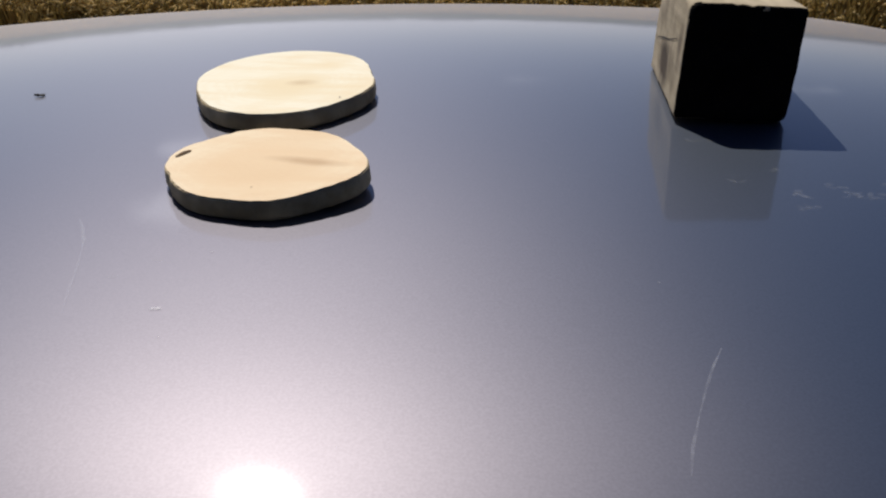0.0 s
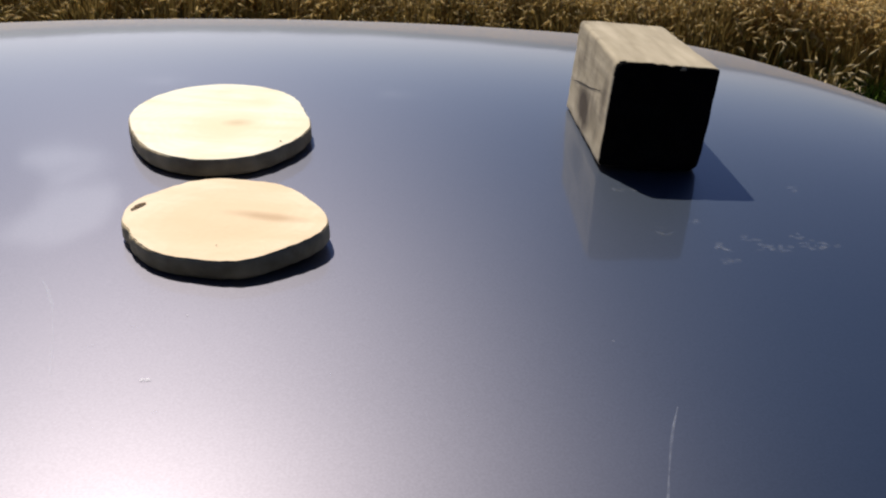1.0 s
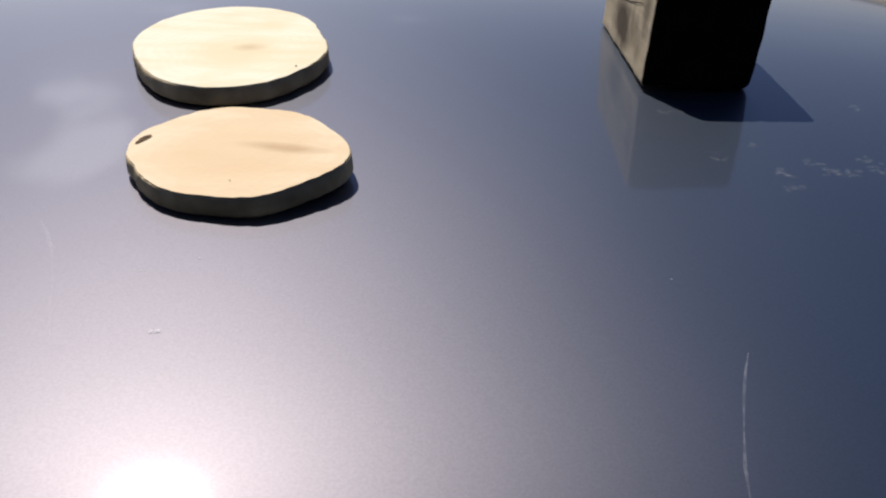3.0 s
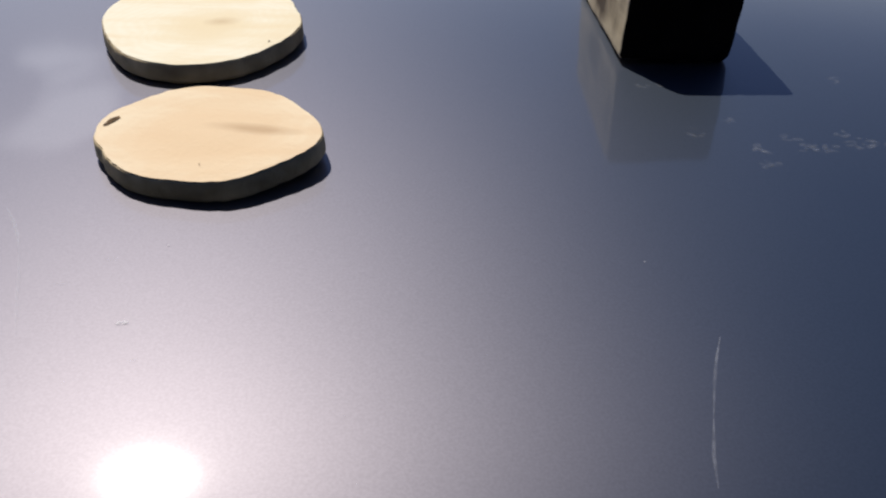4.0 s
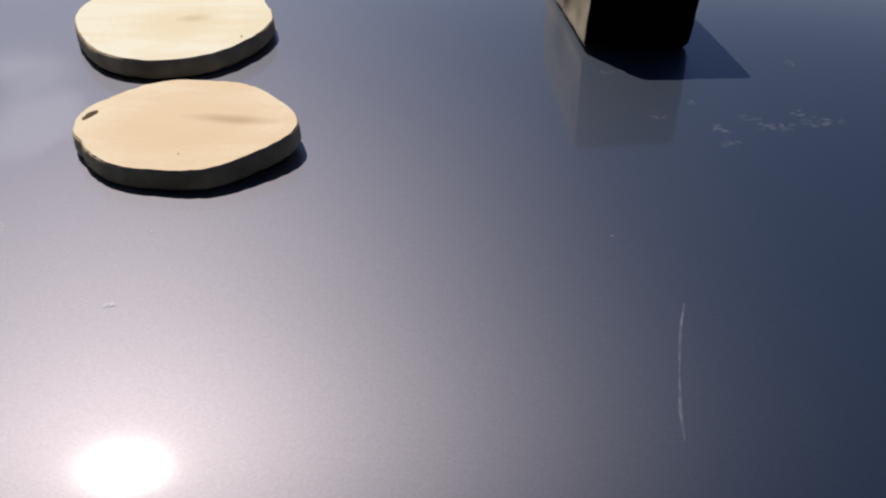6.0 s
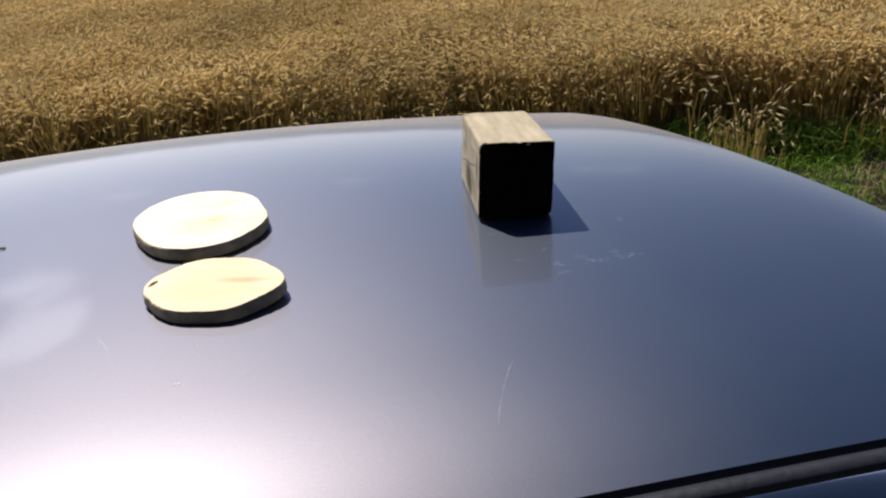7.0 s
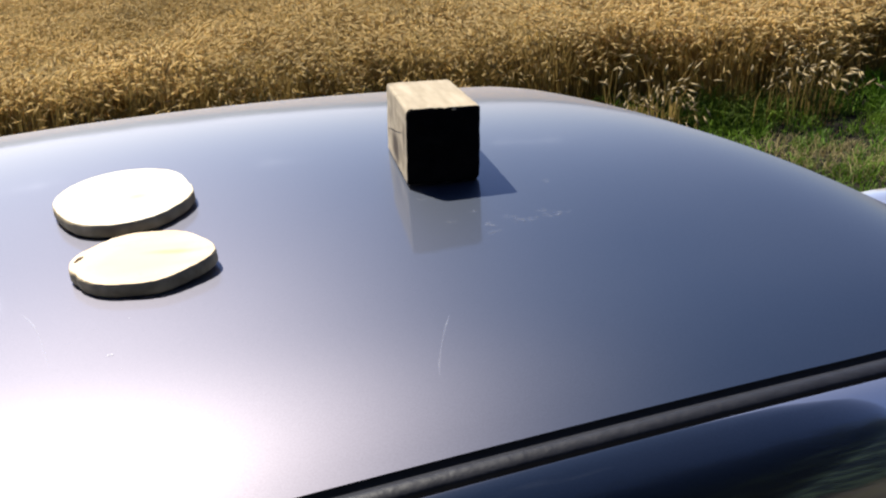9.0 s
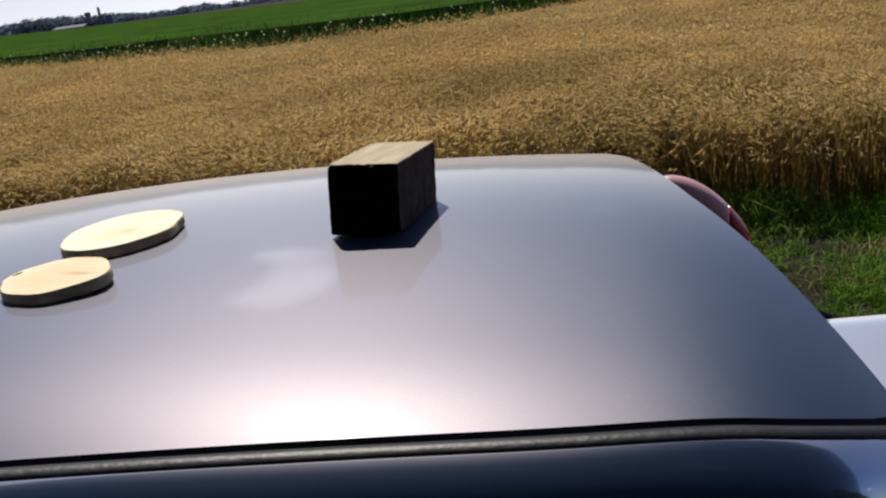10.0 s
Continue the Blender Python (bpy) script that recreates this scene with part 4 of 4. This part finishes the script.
def wheat(name, x, y, tall, lean, mats, ear_len=0.085, ear_wide=0.013, stalk=True, toward=None):
    """Ripe wheat: a thin bent straw and a drooping ear of six sides for each plant."""
    n = len(x)
    # the wind has laid the ears over in patches
    gust = 1.6 * np.sin(1.3 * x + 0.7 * y) + 1.3 * np.sin(3.1 * y - 2.2 * x + 1.0) + 1.0 * np.sin(6.3 * x + 4.7 * y)
    a = -1.1 + gust + rng.normal(0, 0.7, n) if toward is None else toward + rng.normal(0, 0.6, n)
    d = np.c_[np.cos(a), np.sin(a), 0 * a]
    up = np.array([0, 0, 1.0])
    h = tall * rng.uniform(0.86, 1.1, n)
    ln = lean * rng.uniform(0.2, 1.5, n)
    base = np.c_[x, y, 0 * x]
    mid = base + up * (h * 0.6)[:, None] + d * (h * ln * 0.3)[:, None]
    top = base + up * (h * (1 - 0.35 * ln))[:, None] + d * (h * ln * 0.8)[:, None]
    f = rng.uniform(0, 2 * np.pi, n)
    side = np.c_[np.cos(f), np.sin(f), 0 * f]
    obs = []
    if stalk:
        s = side * 0.0020
        v = np.stack([base - s, base + s, mid + s, mid - s, top + s * 0.7, top - s * 0.7], 1).reshape(-1, 3)
        k = np.arange(n)[:, None] * 6
        faces = np.concatenate([k + np.array([0, 1, 2, 3]), k + np.array([3, 2, 4, 5])])
        obs.append(mesh_of_arrays(name + "_straw", v, faces, mats[0]))
    # ears droop along the lean
    droop = rng.uniform(-0.9, 0.9, n)
    axis = d * np.cos(droop)[:, None] + up * np.sin(droop)[:, None]
    axis /= np.linalg.norm(axis, axis=1)[:, None]
    s1 = np.cross(axis, up)
    s1 /= np.linalg.norm(s1, axis=1)[:, None] + 1e-6
    s2 = np.cross(axis, s1)
    length = ear_len * rng.uniform(0.75, 1.25, n)[:, None]
    wide = ear_wide * rng.uniform(0.8, 1.25, n)[:, None]
    tip = top + axis * length
    belly = top + axis * length * 0.4
    ring = [belly + wide * 0.5 * (np.cos(t) * s1 + np.sin(t) * s2) for t in (0.5, 2.6, 4.7)]
    v = np.stack([top, *ring, tip], 1).reshape(-1, 3)
    k = np.arange(n)[:, None] * 5
    faces = np.concatenate([k + np.array(q) for q in ((0, 1, 2), (0, 2, 3), (0, 3, 1), (4, 2, 1), (4, 3, 2), (4, 1, 3))])
    obs.append(mesh_of_arrays(name + "_ears", v, faces, mats[1], True))
    return obs


WHEAT_FAR = 20.2


def far_edge(x):
    return WHEAT_FAR + 0.40 * np.maximum(-x - 11.0, 0.0) + 0.25 * np.maximum(x + 9.5, 0.0) + 0.9 * np.maximum(x + 5.8, 0.0)


def wheat_patch(name, label, n, x0, x1, d0, d1, tall, lean, **kw):
    x = rng.uniform(x0, x1, n)
    y = edge_y(x) * (np.abs(x) < 9) + (4.80 + 0.09 * x) * (np.abs(x) >= 9) + rng.uniform(d0, d1, n)
    keep = (y < far_edge(x)) & (y > 2)
    x, y = x[keep], y[keep]
    # slight dips and swells in the stand
    swell = 1 + 0.05 * np.sin(0.9 * x + 0.4 * y) + 0.04 * np.sin(2.3 * x - 1.7 * y)
    for me in wheat(name, x, y, tall * swell, lean, (STRAW, EAR), **kw):
        tagged(new(me.name, me), label, kind="stuff")


wheat_patch("wheat_margin", "ripe golden wheat at the field's edge", 26000, -7.5, 6.5, 0.05, 1.5, 0.67, 0.25, ear_len=0.095, ear_wide=0.016)
wheat_patch("wheat_skirt", "ripe ears hanging low at the field's edge", 3000, -7, 6.5, 0.0, 0.4, 0.56, 0.45, ear_wide=0.015)
wheat_patch("wheat_fringe", "thin low wheat along the field's edge", 300, -6, 6.5, -0.10, 0.2, 0.48, 0.4, ear_wide=0.010)
wheat_patch("near_wheat", "ripe golden wheat with drooping ears", 64000, -11, 6, 1.3, 5.0, 0.68, 0.30, ear_wide=0.014)
wheat_patch("middle_wheat", "ripe golden wheat with drooping ears", 86000, -20, 8, 4.8, 12.0, 0.69, 0.3, ear_len=0.10, ear_wide=0.020, stalk=False)
wheat_patch("far_wheat", "ripe golden wheat, far part of the field", 72000, -36, 10, 11.5, 30.0, 0.69, 0.3, ear_len=0.13, ear_wide=0.028, stalk=False)


def wheat_floor(x, s):
    y0 = float(edge_y(x) if abs(x) < 9 else 4.80 + 0.09 * x)
    ragged = 0.10 * noise.noise(Vector((x * 4.0, 0, 7))) + 0.05 * noise.noise(Vector((x * 13.0, 0, 3)))
    y = y0 + 0.32 + (ragged if s < 0.001 else 0.0) + (float(far_edge(x)) - y0 - 0.32) * s
    if s == 0:
        return (x, y, 0.0)
    z = 0.44 + 0.155 * min(s * 40, 1) + 0.03 * noise.noise(Vector((x * 2.3, y * 2.3, 1))) + 0.015 * noise.noise(Vector((x * 7, y * 7, 4)))
    if s < 0.001:
        z += 0.06 - 0.5 * abs(ragged)
    return (x, y, z)


tagged(new("wheat_thicket", grid_mesh("wheat_thicket", spread(-40, -8, 60) + spread(-7.8, 8, 300) + spread(8.2, 16, 20), [0, 0.0005] + [(i / 90) ** 1.6 for i in range(1, 91)], wheat_floor, WHEAT_BED)),
       "dense straw below the wheat ears", kind="stuff")

# bleached tufts hanging out over the verge
for i, (tx, ty) in enumerate(((1.55, 4.42), (1.72, 4.40), (2.62, 4.62), (2.78, 4.70))):
    n = 45
    x = tx + rng.normal(0, 0.10, n)
    y = ty + rng.normal(0, 0.10, n)
    for me in wheat("wheat_tuft", x, y, rng.uniform(0.30, 0.62, n), 0.5, (STRAW, EAR_PALE), ear_len=0.10, ear_wide=0.017, toward=-1.8):
        tagged(new("hanging_" + me.name, me), "bleached wheat leaning out over the verge", kind="stuff")

# green crop behind the wheat, with a pale flowering strip along its foot
def land(x, y):
    """The far land falls away a little to one side."""
    return -np.minimum(0.019 * np.maximum(x + 0.9 * y, 0.0) * y / 440, 3.5)


def crop_floor(x, s):
    y = float(far_edge(x)) + 0.2 + 420 * s ** 2
    z = 0.0 if s == 0 else 0.95 + 0.12 * noise.noise(Vector((x * 0.8, y * 0.8, 2))) * (1 if y < 80 else 0.3) + float(land(x, y))
    return (x, y, z)


tagged(new("green_crop", grid_mesh("green_crop", spread(-420, 300, 200), [0, 0.001] + [i / 60 for i in range(1, 61)], crop_floor, CROP_BED)),
       "tall green leafy crop beyond the wheat", kind="stuff")


def crop_place(n):
    x = rng.uniform(-45, 12, n)
    y = far_edge(x) + rng.uniform(-0.1, 1.0, n) ** 2 * 7
    return x, y, np.ones(n)


tagged(new("crop_leaves", blades("crop_leaves", 40000, crop_place, 0.92, 0.06, 0.5, MAIZE)), "green crop leaves at the field's edge", kind="stuff")


def blossom_place(n):
    x = rng.uniform(-45, 12, n)
    y = far_edge(x) - rng.uniform(0.0, 0.6, n)
    return x, y, rng.uniform(0.9, 1.2, n)


def weed_place(n):
    x = rng.uniform(-45, 12, n)
    return x, far_edge(x) - rng.uniform(0.0, 0.75, n), np.ones(n)


tagged(new("weed_strip", blades("weed_strip", 9000, weed_place, 0.86, 0.035, 0.45, WEED)), "light green weeds between wheat and crop", kind="stuff")
x, y, h = blossom_place(550)
z = rng.uniform(0.66, 0.98, len(x))
s = rng.uniform(0.010, 0.038, len(x))
tri = np.stack([np.c_[x - s, y, z], np.c_[x + s, y, z - s * 0.3], np.c_[x, y - s, z + s * 1.2]], 1).reshape(-1, 3)
tagged(new("blossom_strip", mesh_of_arrays("blossom_strip", tri, np.arange(len(tri)).reshape(-1, 3), BLOSSOM)), "pale wild flowers between the fields", kind="stuff")


# ---- the distance ----
def leaf_crowns(name, n, at, size, mat, per=60, face=0.0, ground=None, leaf=1.0):
    """Far trees as crowns of many small tilted leaf clumps."""
    cx, cy, cz = at(n)
    k = per
    gx = np.repeat(cx, k) + rng.normal(0, 1, n * k) * np.repeat(size, k) * 0.42
    gy = np.repeat(cy, k) + rng.normal(0, 1, n * k) * np.repeat(size, k) * 0.42
    gz = np.abs(np.repeat(cz, k) * 0.55 + rng.normal(0, 1, n * k).clip(-2.2, 1.5) * np.repeat(cz, k) * 0.22)
    if ground:
        gz += np.repeat(ground(cx, cy), k)
    r = np.repeat(size, k) * rng.uniform(0.16, 0.34, n * k) * leaf
    q = rng.normal(0, 1, (n * k, 3, 3))
    # leaves lie mostly square to the light
    up = np.array([0.0, -0.5, 0.866])
    q -= face * (q @ up)[..., None] * up
    tri = np.c_[gx, gy, gz][:, None, :] + q * r[:, None, None] * 0.8
    return mesh_of_arrays(name, tri.reshape(-1, 3), np.arange(n * k * 3).reshape(-1, 3), mat)


def wood_line(n):
    cx = rng.uniform(-440, 60, n)
    cy = 440 + rng.uniform(0, 40, n)
    cz = 7.2 + 0.9 * np.sin(cx * 0.045) + 0.8 * np.sin(cx * 0.13 + 1) + rng.uniform(-1.4, 1.4, n) - 0.013 * np.clip(cx + 396, 0, 200)
    return cx, cy, cz


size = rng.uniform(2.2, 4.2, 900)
tagged(new("far_woods", leaf_crowns("far_woods", 900, wood_line, size, WOODS, per=110, face=0.7, ground=land)), "distant line of trees in a haze-blue colour", kind="stuff")


def lathe(name, profile, mat, parent, label="", n=20):
    rings = [[(r * math.cos(a), r * math.sin(a), z) for r, z in profile] for a in spread(0, 2 * math.pi, n)]
    return part(name, swept(name, rings, mat), parent, label)


def far_spot(x, y):
    return Matrix.Translation((x, y, float(land(x, y))))


tower = tagged(new("water_tower"), "pale distant water tower with a bulging tank", "water tower")
tower.matrix_world = far_spot(-330.0, 425)
lathe("shaft", [(0.7, 0), (0.5, 5.8)], CONCRETE, tower)
lathe("tank", [(0.5, 5.6), (1.6, 6.8), (1.8, 7.6), (1.4, 8.3), (0.1, 8.5)], CONCRETE, tower)
chimney = tagged(new("chimney"), "tall slim distant works chimney", "chimney")
chimney.matrix_world = far_spot(-322.5, 425)
lathe("stack", [(0.9, 0), (0.65, 9.9), (0.75, 10.4), (0.0, 10.4)], CONCRETE, chimney)
silo = tagged(new("silo"), "squat distant grey silo", "silo")
silo.matrix_world = far_spot(-318.5, 427)
lathe("drum", [(1.9, 0), (1.9, 6.0)], CONCRETE, silo)
lathe("cap", [(2.0, 5.9), (1.0, 6.4), (0.0, 6.5)], SHED_ROOF, silo)
shed = tagged(new("shed"), "long low distant shed with a pale roof", "shed")
shed.matrix_world = far_spot(-331, 412)
bm = bmesh.new()
bmesh.ops.create_cube(bm, size=1.0, matrix=Matrix.Translation((0, 0, 0.75)) @ Matrix.Diagonal((19, 8, 1.5, 1)))
part("wall", from_bmesh("wall", bm, CONCRETE), shed)
part("roof", swept("roof", [[(x, -4.4, 1.3), (x, 0, 2.5), (x, 4.4, 1.3)] for x in (-10, 10)], SHED_ROOF), shed)


# unseen row of trees added behind, to darken what the near flank mirrors
def added_row(n):
    cx, cz = rng.uniform(-24, 34, n), rng.uniform(0.8, 9.0, n)
    return cx, -6.2 + rng.uniform(-0.9, 0.9, n), cz + 0.9 * np.sin(cx * 0.7) + 0.5 * np.sin(cx * 1.9)


size = rng.uniform(0.9, 1.7, 1300)
tagged(new("unseen_trees", leaf_crowns("unseen_trees", 1300, added_row, size, MIRRORED_LEAVES, per=150, leaf=0.5)), "unseen dark leafy row added for reflections", kind="stuff")
